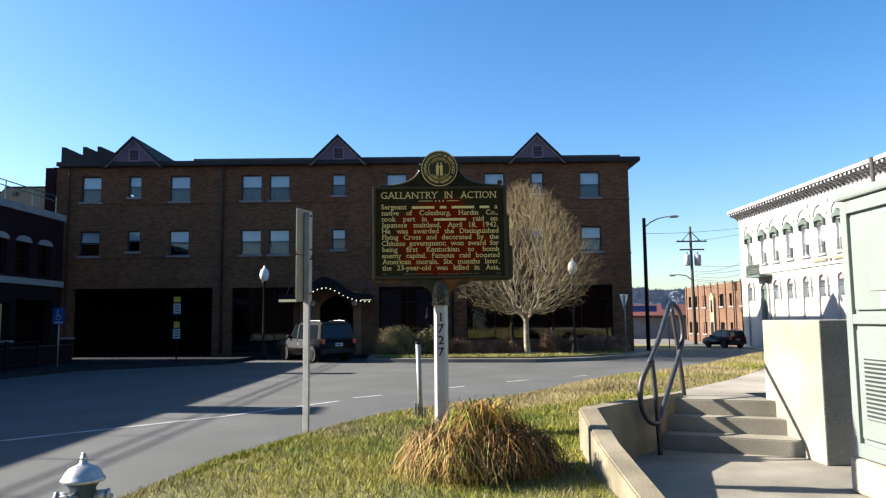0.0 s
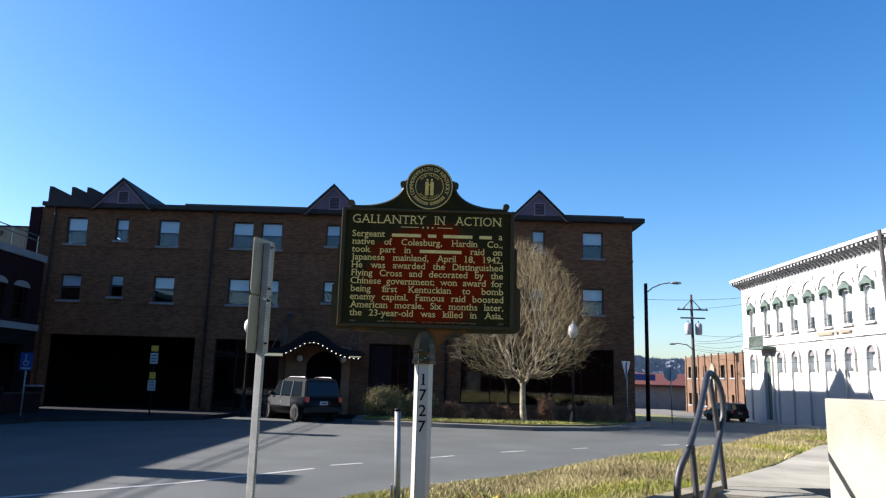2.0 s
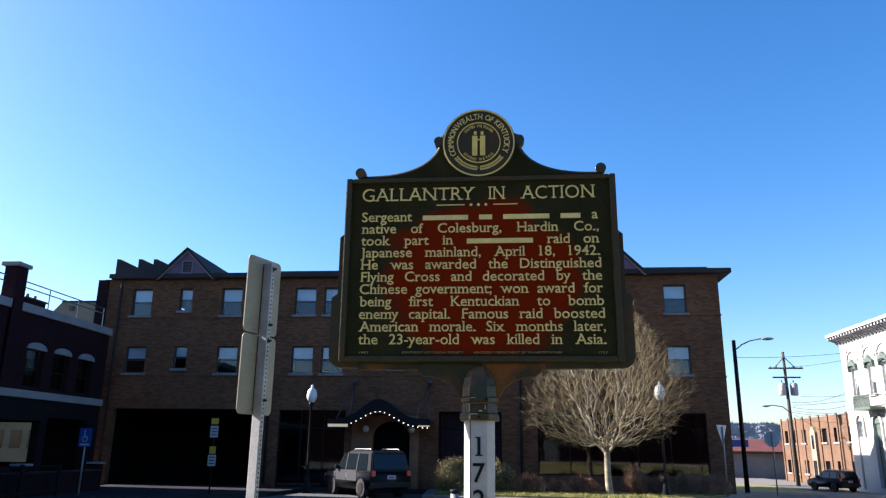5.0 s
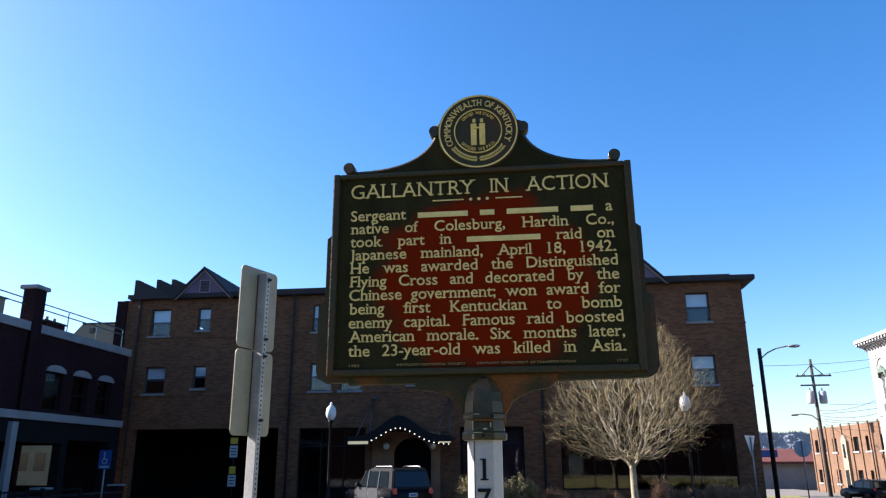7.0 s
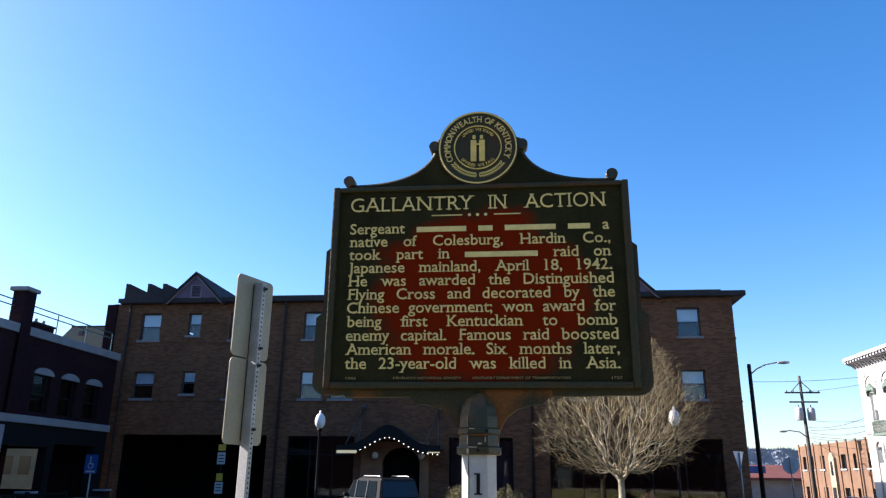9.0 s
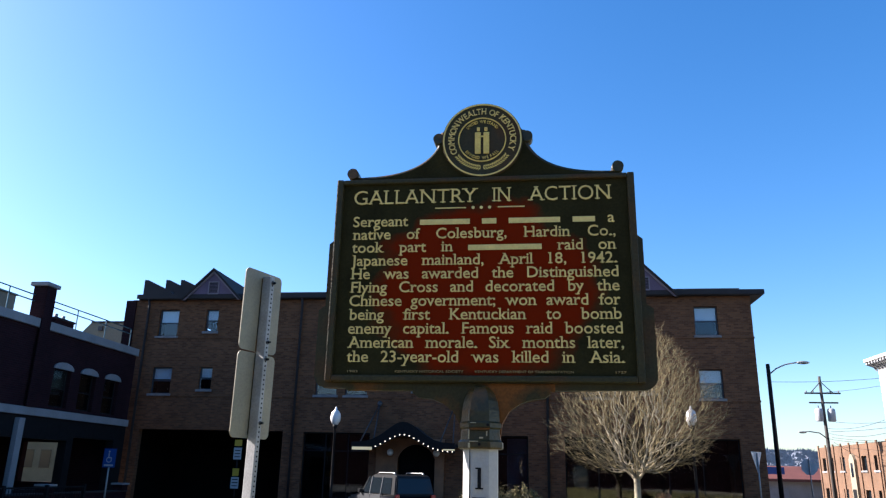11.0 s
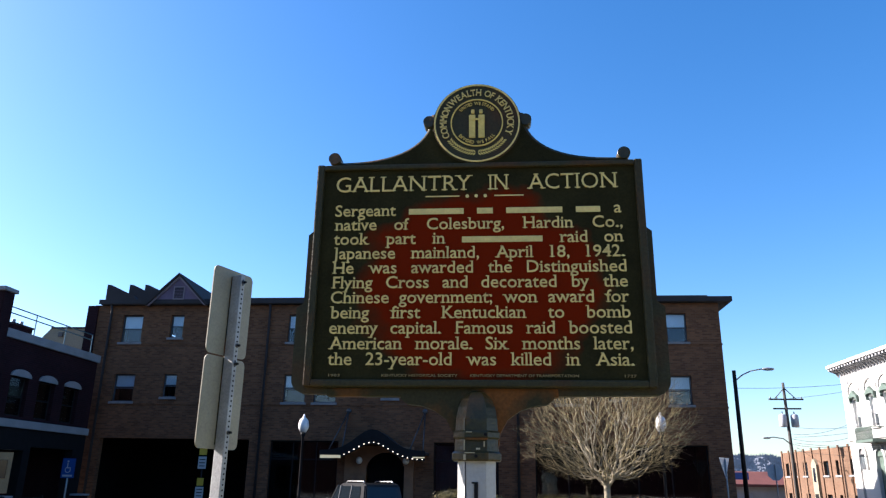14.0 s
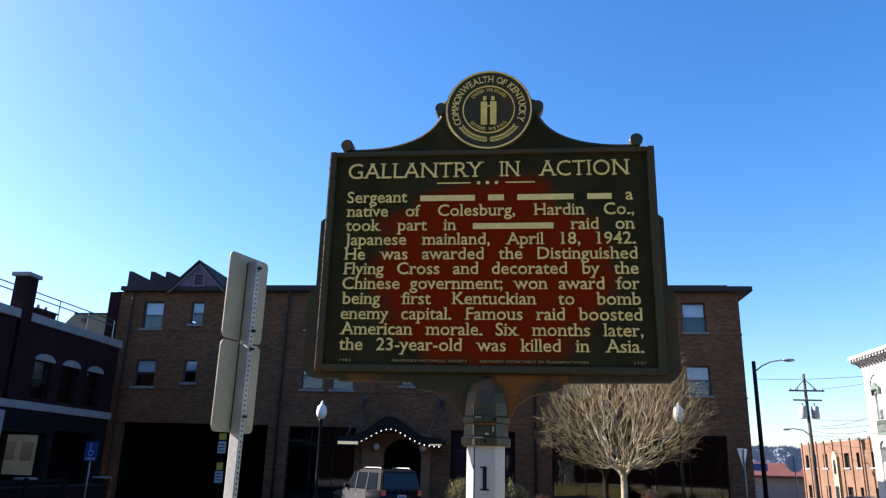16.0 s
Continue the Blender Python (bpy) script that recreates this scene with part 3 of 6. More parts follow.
for k, (x, y) in enumerate(((-19.62, 0.6), (-18.98, 1.5), (-18.65, 2.4))):
    part("parapet", slab(B(), [(x, 9.3), (x, 10.55 + 0.23 * k), (x + 0.2, 10.53 + 0.23 * k), (x + 1.4, 9.98 + 0.23 * k), (x + 2.0, 9.3)], "y", y, y + 0.4), FASCIA, inn, "stepped dark parapet")
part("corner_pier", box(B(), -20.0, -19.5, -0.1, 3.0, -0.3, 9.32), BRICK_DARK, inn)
for x in (-18.8, -11.1, 0.3):
    bm = B()
    pipe(bm, [(x, -0.2, 9.35), (x, -0.09, 9.05), (x, -0.09, 0.0)], 0.06)
    part("downpipe", bm, FASCIA, inn)
# Hidden wing, added only to cast the peaked shadow on the white hall.
part("shadow_wing", slab(B(), [(16.01, -1.3), (16.01, 12.2), (18.0, 12.2), (19.7, 13.9), (21.4, 12.2), (29.5, 12.2), (31.1, 13.75), (32.7, 12.2), (37.0, 12.2), (37.0, -1.3)], "x", -8.0, 9.2), BRICK, inn, "unseen brick wing added to throw the peaked shadow on the hall")
# lower storey: frames and glass
for x0, x1, z0, z1, cuts in ((-3.35, -0.56, 0.35, 3.2, (-1.95,)), (1.0, 8.23, 0.55, 3.2, (2.4, 3.9, 5.3, 6.7)), (-10.62, -7.55, -0.095, 3.22, (-9.6, -8.55))):
    fr = part("shop_window", box(B(), x0, x1, 0.155, 0.225, z1 - 0.06, z1 - 0.002), BLACK, inn, "wide dark shop window in black frames")
    part("bottom_rail", box(B(), x0, x1, 0.155, 0.225, z0 + 0.002, z0 + 0.06), BLACK, fr)
    for x in (x0 + 0.03, *cuts, x1 - 0.03):
        part("mullion", box(B(), x - 0.025, x + 0.025, 0.16, 0.22, z0 + 0.061, z1 - 0.061), BLACK, fr)
    if x0 != 1.0:
        part("transom", box(B(), x0, x1, 0.15, 0.158, 2.4, 2.45), BLACK, fr)
    edges = [x0 + 0.03, *cuts, x1 - 0.03]
    for a, b in zip(edges[:-1], edges[1:]):
        part("pane", box(B(), a + 0.026, b - 0.026, 0.185, 0.197, z0 + 0.061, z1 - 0.061), SHOPGLASS, fr).visible_shadow = False
for x0, x1 in ((-3.3, -2.3), (-1.5, -0.6)):
    bm = B()
    n = 14
    for k in range(n):
        a, b = x0 + (x1 - x0) * k / n, x0 + (x1 - x0) * (k + 1) / n
        box(bm, a, b, 0.6 + 0.05 * (k % 2), 0.66 + 0.05 * (k % 2), 0.4, 3.1)
    part("curtain", bm, CURTAIN, inn, "dim blue hanging curtain")
# arched door surround
part("door_pier", box(B(), -7.2, -6.25, -0.12, -0.004, -0.1, 3.0), DOORWOOD, inn, "brown timber panel beside the entrance")
part("door_pier", box(B(), -4.6, -4.2, -0.12, -0.004, -0.1, 3.0), DOORWOOD, inn, "brown timber panel beside the entrance")
bm = B()
arch = [(-6.25, 2.2)] + [(-5.425 - 0.825 * math.cos(a), 2.0 + 0.75 * math.sin(a)) for a in steps_of(0.25, math.pi - 0.25, 10)] + [(-4.6, 2.2), (-4.6, 3.0), (-6.25, 3.0)]
slab(bm, arch, "y", -0.13, -0.02)
part("door_arch", bm, DOORWOOD, inn)
# Leaves in the same near-black, painting the shade of the entrance.
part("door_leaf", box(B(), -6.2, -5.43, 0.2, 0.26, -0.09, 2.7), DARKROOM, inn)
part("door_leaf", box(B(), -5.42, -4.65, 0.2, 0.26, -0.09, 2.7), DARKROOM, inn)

# the canopy over the entrance, with its bulbs
canopy = thing("entrance_canopy", pose(-5.75, 36.2, 2.6), "black swept entrance canopy edged with lit bulbs", "canopy")


def sweep(u):
    return 0.85 * math.exp(-(u / 0.95) ** 2)


def bulb_line(u):
    return -0.18 + 0.67 * math.exp(-u * u)


cu = steps_of(-2.2, 2.2, 26)
bm = B()
slab(bm, [(u, 0.14 + sweep(u)) for u in cu] + [(u, 0.02 + sweep(u)) for u in cu[::-1]], "y", -1.65, -0.005)
part("shell", bm, FASCIA, canopy)
bm = B()
slab(bm, [(u, sweep(u) + 0.17) for u in cu] + [(u, bulb_line(u) - 0.06) for u in cu[::-1]], "y", -1.70, -1.652)
part("edge_trim", bm, BLACK, canopy)
for u in steps_of(-1.15, 2.1, 16):
    part("bulb", ball(B(), (u, -1.72, bulb_line(u)), (0.023, 0.023, 0.023), 8, 6), BULB, canopy)
part("light_tube", box(B(), -2.15, -1.3, -1.74, -1.702, -0.15, -0.03), TUBE, canopy, "warm lit strip")
part("light_tube", box(B(), 1.7, 2.2, -1.76, -1.742, -0.12, -0.07), TUBE, canopy)
for u in (-1.75, 1.65):
    bm = B()
    pipe(bm, [(u + 0.35, -0.03, 1.9), (u - 0.1, -1.5, 0.2)], 0.03, 6)
    pipe(bm, [(u + 0.35, -0.03, 1.9), (u + 0.45, -1.5, 0.2)], 0.03, 6)
    ball(bm, (u + 0.35, -0.06, 1.9), (0.12, 0.06, 0.12), 12, 8)
    part("stay_rod", bm, DARKSTEEL, canopy)
for x in (-0.78, 1.25):
    lamp = thing("wall_lamp", pose(-5.75 + x, 36.08, 2.15), "round white wall lamp beside the entrance", "wall lamp", "entrance wall lamps")
    part("shade", ball(B(), (0, -0.22, 0.25), (0.14, 0.14, 0.15)), GLOBE, lamp)
    part("bracket", rod(B(), (0, 0, 0.1), (0, -0.22, 0.12), 0.025), BLACK, lamp)

# ---- the brick shop row along the street ----
shop = thing("shop_building", pose(-18, 20, 0), "two-storey red brick shop with pale bands, shade put into its dark colour", "building")
ups = []
for y0 in (-10.4, -8.6, -6.9, -3.9, -2.2, 1.0, 2.6, 8.75, 10.42, 12.1):
    ups.append((y0, y0 + 1.05, 3.62, 5.05))
lows = [(-12.5, -8.5, 0.4, 2.6), (-7.5, -3.5, 0.4, 2.6), (-2.5, 1.5, 0.4, 2.6), (2.5, 5.5, 0.4, 2.6), (6.5, 10.2, 0.7, 2.45), (10.6, 13.4, -0.1, 2.6)]
# Shade of the row is in these near-black wall and shopfront colours.
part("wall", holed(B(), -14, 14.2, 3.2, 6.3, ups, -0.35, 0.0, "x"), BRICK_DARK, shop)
part("shopfront", holed(B(), -14, 14.2, -0.3, 3.195, lows, -0.35, 0.0, "x"), BLACK, shop, "black shopfront, deep shade put into its colour")
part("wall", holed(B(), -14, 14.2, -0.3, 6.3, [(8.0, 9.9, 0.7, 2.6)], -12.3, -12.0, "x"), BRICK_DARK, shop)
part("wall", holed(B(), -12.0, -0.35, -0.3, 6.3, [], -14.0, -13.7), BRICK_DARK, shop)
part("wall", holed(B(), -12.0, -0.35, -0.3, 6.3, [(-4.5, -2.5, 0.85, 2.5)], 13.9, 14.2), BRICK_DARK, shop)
part("roof", box(B(), -12.0, -0.36, -13.7, 13.9, 5.75, 6.0), SHINGLE, shop)
part("floor_slab", box(B(), -12.0, -0.36, -13.7, 13.9, 2.8, 3.0), DARKROOM, shop)
part("cornice", box(B(), -0.5, 0.10, -14.05, 14.25, 6.302, 6.62, 0.02), TRIM, shop, "pale cornice band")
part("band", box(B(), 0.003, 0.10, -14.0, 14.2, 3.22, 3.5, 0.02), TRIM, shop, "pale band over the ground floor")
for y0, y1, z0, z1 in ups:
    bm = B()
    slab(bm, [(y0 - 0.06, z1 - 0.02), *[((y0 + y1) / 2 - 0.585 * math.cos(a), z1 + 0.24 * math.sin(a)) for a in steps_of(0.1, math.pi - 0.1, 10)], (y1 + 0.06, z1 - 0.02)], "x", 0.003, 0.06)
    hood = part("window_hood", bm, TRIM, shop, "pale arched lintel")
    fr = B()
    for q in ((y0, y0 + 0.06, z0, z1), (y1 - 0.06, y1, z0, z1), (y0 + 0.06, y1 - 0.06, z0, z0 + 0.06), (y0 + 0.06, y1 - 0.06, z1 - 0.06, z1), (y0 + 0.06, y1 - 0.06, 4.3, 4.35)):
        box(fr, -0.22, -0.16, q[0], q[1], q[2], q[3])
    fr = part("window", fr, BLACK, shop)
    part("pane", box(B(), -0.2, -0.19, y0 + 0.06, y1 - 0.06, z0 + 0.06, z1 - 0.06), SHOPGLASS, fr).visible_shadow = False
for y, wd, top in ((-3.1, 1.05, 8.15), (7.38, 0.52, 7.83)):
    p = part("chimney_pier", box(B(), -0.40, 0.12, y, y + wd, 6.621, top), BRICK_DARK, shop, "brick pier rising through the parapet")
    part("cap", box(B(), -0.5, 0.22, y - 0.12, y + wd + 0.12, top + 0.002, top + 0.15, 0.03), TRIM, p)
    part("pilaster", box(B(), 0.102, 0.15, y, y + wd, 3.502, top - 0.01), BRICK_DARK, shop)
bm = B()
for z in (7.5, 7.28):
    pipe(bm, [(-0.3, -13.9, z), (-0.3, 14.0, z)], 0.025, 6)
for y in steps_of(-13.9, 14.0, 14):
    rod(bm, (-0.3, y, 6.55), (-0.3, y, 7.5), 0.022, n=6)
part("roof_rail", bm, TEAL, shop, "thin teal roof railing")
part("porch_post", box(B(), 0.003, 0.20, 7.1, 7.4, -0.099, 3.1, 0.02), TRIM, shop)
beige = thing("beige_building", pose(-23.6, 42, -0.3), "beige rendered rear building behind the shops", "building")
part("wall", slab(B(), [(-2.45, 0), (-2.45, 9.2), (-1.98, 9.72), (3.0, 9.72), (3.0, 0)], "y", 0, 6), STONE, beige)
part("roof_edge", box(B(), -1.95, 3.05, -0.06, 6.06, 9.722, 9.80), FASCIA, beige)
part("panel_joint", box(B(), 0.05, 0.09, -0.02, -0.003, 0, 9.7), TRIM, beige)
part("vent", box(B(), -1.45, -1.2, -0.1, -0.003, 9.25, 9.5), DARKSTEEL, beige)
pent = thing("roof_penthouse", pose(-25.5, 31, 6.0), "beige rendered penthouse on the shop roof", "penthouse")
part("wall", box(B(), -1.5, 1.5, -3.5, 2.6, 0.001, 3.0), STONE, pent)
part("roof_edge", box(B(), -1.56, 1.56, -3.56, 2.66, 3.001, 3.08), FASCIA, pent)
stack = thing("roof_unit", pose(-20.3, 31.6, 6.0), "dark brick stack with two small vents on the shop roof", "chimney")
part("shaft", box(B(), -0.3, 0.3, -0.5, 0.75, 0.001, 1.40), BRICK_DARK, stack)
part("cap", box(B(), -0.36, 0.36, -0.56, 0.81, 1.401, 1.47), FASCIA, stack)
for y in (-0.1, 0.4):
    part("vent", rod(B(), (0, y, 1.471), (0, y, 1.68), 0.07, 0.07, 10), TRIM, stack)
house = thing("pale_house", pose(-40, 60, 0), "pale rendered house glimpsed through the shop", "house")
part("wall", box(B(), -7, 7, 0, 8, -0.3, 5.2), RENDERED, house)
part("roof", slab(B(), [(-0.5, 5.1), (-0.5, 5.25), (4, 7.4), (8.5, 5.25), (8.5, 5.1)], "x", -7.4, 7.4), SHINGLE, house)
for x in (-4.5, -3.0, -1.5, 0.0, 1.5):
    part("window", box(B(), x, x + 0.9, -0.03, -0.003, 1.3, 2.7), CARGLASS, house)
patio = thing("patio_wall", pose(-16.2, 20, -0.1), "dark low brick patio wall with pale pier caps", "wall")
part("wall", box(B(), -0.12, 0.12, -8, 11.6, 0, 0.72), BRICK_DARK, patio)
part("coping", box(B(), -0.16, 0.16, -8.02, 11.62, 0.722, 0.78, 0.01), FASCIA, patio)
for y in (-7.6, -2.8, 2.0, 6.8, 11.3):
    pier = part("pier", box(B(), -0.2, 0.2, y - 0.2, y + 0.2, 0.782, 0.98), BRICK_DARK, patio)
    part("cap", box(B(), -0.25, 0.25, y - 0.25, y + 0.25, 0.982, 1.05, 0.015), TRIM, pier)
fence = thing("patio_fence", pose(-15.6, 20, -0.1), "black iron patio fence on the pavement", "fence")
for y in steps_of(-6, 8, 7):
    part("post", box(B(), -0.05, 0.05, y - 0.05, y + 0.05, 0, 1.05), BLACK, fence)
for z in (0.15, 0.95):
    part("rail", box(B(), -0.02, 0.02, -6, 8, z, z + 0.05), BLACK, fence)
picket = part("picket", rod(B(), (0, -5.9, 0.2), (0, -5.9, 0.95), 0.01, n=4), BLACK, fence)
for k in range(1, 111):
    nxt = picket.copy()
    scene.collection.objects.link(nxt)
    nxt.location.y = 13.8 * k / 110

# ---- the white building ----
hall = thing("white_building", pose(28, 50, -1.3), "sunlit white stucco hall with bracketed cornice and green window hoods", "building")
wy = [16.6, 13.7, 11.4, 8.9, 6.3, 3.9, 1.3, -1.3, -3.9, -6.5]
ups = [(y - 0.55, y + 0.55, 7.45, 9.75) for y in wy]
los = [(y - 0.5, y + 0.5, 4.25, 5.45) for y in wy]
los[1] = (wy[1] - 0.6, wy[1] + 0.6, 0.4, 5.2)
part("wall", holed(B(), -14, 18.7, -0.5, 12.1, ups + los, 0.0, 0.45, "x"), WHITE_WALL, hall)
part("wall", holed(B(), 0.45, 22, -0.5, 12.1, [], 18.25, 18.7), WHITE_WALL, hall)
part("wall", holed(B(), 0.45, 22, -0.5, 12.1, [], -14, -13.6), WHITE_WALL, hall)
part("roof", box(B(), 0.45, 22, -13.6, 18.25, 11.9, 12.1), GREYWALL, hall)
part("inner_wall", box(B(), 2.4, 2.6, -13.5, 18.2, -0.4, 11.8), DARKROOM, hall)
part("cornice", slab(B(), [(-0.9, 12.78), (0.6, 12.78), (0.6, 12.1), (-0.15, 12.1), (-0.3, 12.42), (-0.9, 12.54)], "y", -14.2, 19.1), WHITE_WALL, hall, "deep white cornice")
for k, y in enumerate(steps_of(-13.8, 18.9, 62)):
    part("bracket", slab(B(), [(-0.02, 11.8), (-0.02, 12.4), (-0.8, 12.5), (-0.8, 12.32), (-0.25, 12.12)], "y", y - 0.12, y + 0.12), TRIM, hall)
for y in wy:
    fr = B()
    for q in ((y - 0.55, y - 0.47, 7.45, 9.75), (y + 0.47, y + 0.55, 7.45, 9.75), (y - 0.47, y + 0.47, 8.55, 8.63)):
        box(fr, 0.2, 0.28, q[0], q[1], q[2], q[3])
    fr = part("window", fr, WHITE_WALL, hall, "tall narrow window under a green hood")
    part("pane", box(B(), 0.24, 0.25, y - 0.47, y + 0.47, 7.45, 9.75), GLASS, fr).visible_shadow = False
    part("blind", box(B(), 0.3, 0.32, y - 0.5, y + 0.5, 8.4, 9.74), BLIND, fr)
    bm = B()
    slab(bm, [(y - 0.72, 9.76), (y - 0.72, 10.0), (y - 0.4, 10.15), (y, 10.45), (y + 0.4, 10.15), (y + 0.72, 10.0), (y + 0.72, 9.76), (y + 0.55, 9.76), (y + 0.4, 9.9), (y - 0.4, 9.9), (y - 0.55, 9.76)], "x", -0.24, -0.003)
    box(bm, -0.2, -0.004, y - 0.70, y - 0.57, 9.45, 9.755)
    box(bm, -0.2, -0.004, y + 0.57, y + 0.70, 9.45, 9.755)
    part("window_hood", bm, HOODGREEN, fr, "verdigris ornamental hood")
    part("sill", box(B(), -0.18, -0.003, y - 0.7, y + 0.7, 7.28, 7.44, 0.02), WHITE_WALL, fr)
    bm = B()
    rim = [(y - 1.02 * math.cos(a), 10.2 + 0.95 * math.sin(a)) for a in steps_of(0, math.pi, 16)]
    slab(bm, rim + [(y + 0.94 * math.cos(a), 10.2 + 0.87 * math.sin(a)) for a in steps_of(0, math.pi, 16)], "x", -0.11, -0.003)
    part("arch_moulding", bm, WHITE_WALL, fr, "thin raised plaster arch over the hood")
for k, (y0, y1, z0, z1) in enumerate(los):
    y = (y0 + y1) / 2
    r = (y1 - y0) / 2
    bm = B()
    outer = [(y - (r + 0.22) * math.cos(a), z1 + (r + 0.22) * math.sin(a)) for a in steps_of(0, math.pi, 14)]
    inner = [(y + r * math.cos(a), z1 + 0.001 + r * 0.9 * math.sin(a)) for a in steps_of(0, math.pi, 14)]
    slab(bm, outer + inner, "x", -0.16, -0.003)
    box(bm, -0.16, -0.003, y0 - 0.22, y0 - 0.02, z0, z1)
    box(bm, -0.16, -0.003, y1 + 0.02, y1 + 0.22, z0, z1)
    fr = part("arched_window", bm, WHITE_WALL, hall, "round-headed window with raised surround")
    part("tympanum", slab(B(), inner, "x", -0.02, -0.004), HOODGREEN if k == 1 else SILL, fr)
    part("pane", box(B(), 0.24, 0.25, y0, y1, z0, z1), GLASS, fr).visible_shadow = False
    if k == 1:
        part("door_leaf", box(B(), 0.10, 0.16, y0, y1, z0, z1), HOODGREEN, fr, "tall green door")
        part("door_rail", box(B(), 0.085, 0.0995, y0, y1, 2.5, 2.62), HOODGREEN, fr)
    else:
        part("panel_strip", box(B(), -0.14, -0.003, y1 + 0.10, y1 + 0.22, 0.2, z0 - 0.004), WHITE_WALL, fr, "thin raised strip running down the wall")
        part("blind", box(B(), 0.3, 0.32, y0, y1, z0 + 0.25, z1), BLIND, fr)
part("string_course", box(B(), -0.12, -0.003, -14, 18.7, 6.55, 6.75), WHITE_WALL, hall)
bal = part("balcony", box(B(), -1.1, -0.003, 12.3, 15.1, 6.2, 6.4), HOODGREEN, hall, "small green iron balcony")
for y in steps_of(12.35, 15.05, 18):
    part("baluster", rod(B(), (-1.05, y, 6.4), (-1.05, y, 7.27), 0.03, n=4), HOODGREEN, bal)
bm = B()
pipe(bm, [(-0.1, 12.35, 7.3), (-1.05, 12.35, 7.3), (-1.05, 15.05, 7.3), (-0.1, 15.05, 7.3)], 0.04, 6)
part("railing", bm, HOODGREEN, bal)
for y in steps_of(-12, 17.5, 10):
    part("wall_anchor", box(B(), -0.06, -0.003, y - 0.1, y + 0.1, 11.1, 11.4), TRIM, hall)
part("chimney", box(B(), 3.0, 3.6, 14.0, 14.8, 12.1, 13.6), GREYWALL, hall)
# worn gilt lettering band: unreadable, plain bars
for y0, y1 in ((1.2, 2.6), (2.9, 3.2), (3.5, 5.6)):
    part("sign_bar", box(B(), -0.135, -0.122, y0 - 0.3, y1 - 0.3, 6.85, 7.1), STONE, hall)

# ---- red brick block beyond the hall ----
red = thing("red_brick_building", pose(29.6, 80, -1.25), "two-storey orange-red brick block with pilasters", "building")
rw = [(y, y + 1.1, z, z + 1.3) for y in (-7.9, -5.2, -2.5, 2.6, 5.2, 7.4) for z in (0.9, 3.9)]
part("wall", holed(B(), -9.5, 9.5, -0.4, 6.3, rw, 0.0, 0.4, "x"), BRICK_RED, red)
part("wall", holed(B(), 0.4, 14, -0.4, 6.3, [], 9.1, 9.5), BRICK_RED, red)
part("wall", holed(B(), 0.4, 14, -0.4, 6.3, [], -9.5, -9.1), BRICK_RED, red)
part("roof", box(B(), 0.4, 14, -9.1, 9.1, 5.9, 6.1), GREYWALL, red)
part("inner_wall", box(B(), 2.5, 2.7, -9.1, 9.1, -0.4, 5.8), DARKROOM, red)
for y in steps_of(-9.2, 9.2, 9):
    part("pilaster", box(B(), -0.10, -0.004, y - 0.14, y + 0.14, -0.3, 6.5), BRICK_RED, red)
for y0, y1, z0, z1 in rw:
    w = part("window", box(B(), 0.25, 0.28, y0, y1, z0, z1), CARGLASS, red)
    part("sill", box(B(), -0.12, -0.005, y0 - 0.1, y1 + 0.1, z0 - 0.15, z0 - 0.003), TRIM, w)
part("entrance_panel", slab(B(), [(-0.2, 0.0), (-0.2, 4.9), (0.1, 5.3), (0.4, 5.45), (0.7, 5.3), (1.0, 4.9), (1.0, 0.0)], "x", -0.25, -0.006), STONE, red, "pale stone entrance bay")
part("entrance_door", box(B(), -0.28, -0.252, 0.0, 0.8, 0.0, 2.2), BLACK, red)
part("bay_window", box(B(), -0.27, -0.252, 0.15, 0.65, 3.3, 4.6), CARGLASS, red, "narrow window over the entrance")

low = thing("low_building", pose(24.0, 97, -2.0), "low grey building with a maroon roof", "building")
part("wall", box(B(), -6.0, 8.5, 0.0, 9.0, -0.3, 3.6), GREYWALL, low)
part("roof", slab(B(), [(-0.6, 3.5), (-0.6, 3.8), (3.5, 5.3), (9.6, 3.8), (9.6, 3.5)], "x", -6.5, 9.0), REDROOF, low)
part("door", box(B(), 1.0, 4.4, -0.05, -0.004, 0.0, 2.8), TRIM, low)
part("sign_band", box(B(), -1.0, 4.0, -0.66, -0.604, 4.3, 5.1), BLUE, low, "blue sign band with no legible words")

# ---- wooded hills on the skyline ----
bm = B()
prof = steps_of(-900, 1100, 900)
lo = [bm.verts.new((x, 640 + 0.05 * abs(x), -6)) for x in prof]
hi = [bm.verts.new((x, 700 + 0.05 * abs(x), 30 + 9 * noise.noise((x * 0.006, 3.1, 0)) + 2.2 * noise.noise((x * 0.05, 0, 0)) + 1.6 * noise.noise((x * 0.16, 9, 0)) + 1.5 * noise.noise((x * 0.45, 5, 0)))) for x in prof]
bk = [bm.verts.new((x, 900, -6)) for x in prof]
for k in range(len(prof) - 1):
    bm.faces.new((lo[k], lo[k + 1], hi[k + 1], hi[k]))
    bm.faces.new((hi[k], hi[k + 1], bk[k + 1], bk[k]))
fabric("backdrop_hill", bm, HILL, "low wooded winter ridge on the skyline, haze put into its colour", "hill")
rw = random.Random(21)
vs, fs = [], []
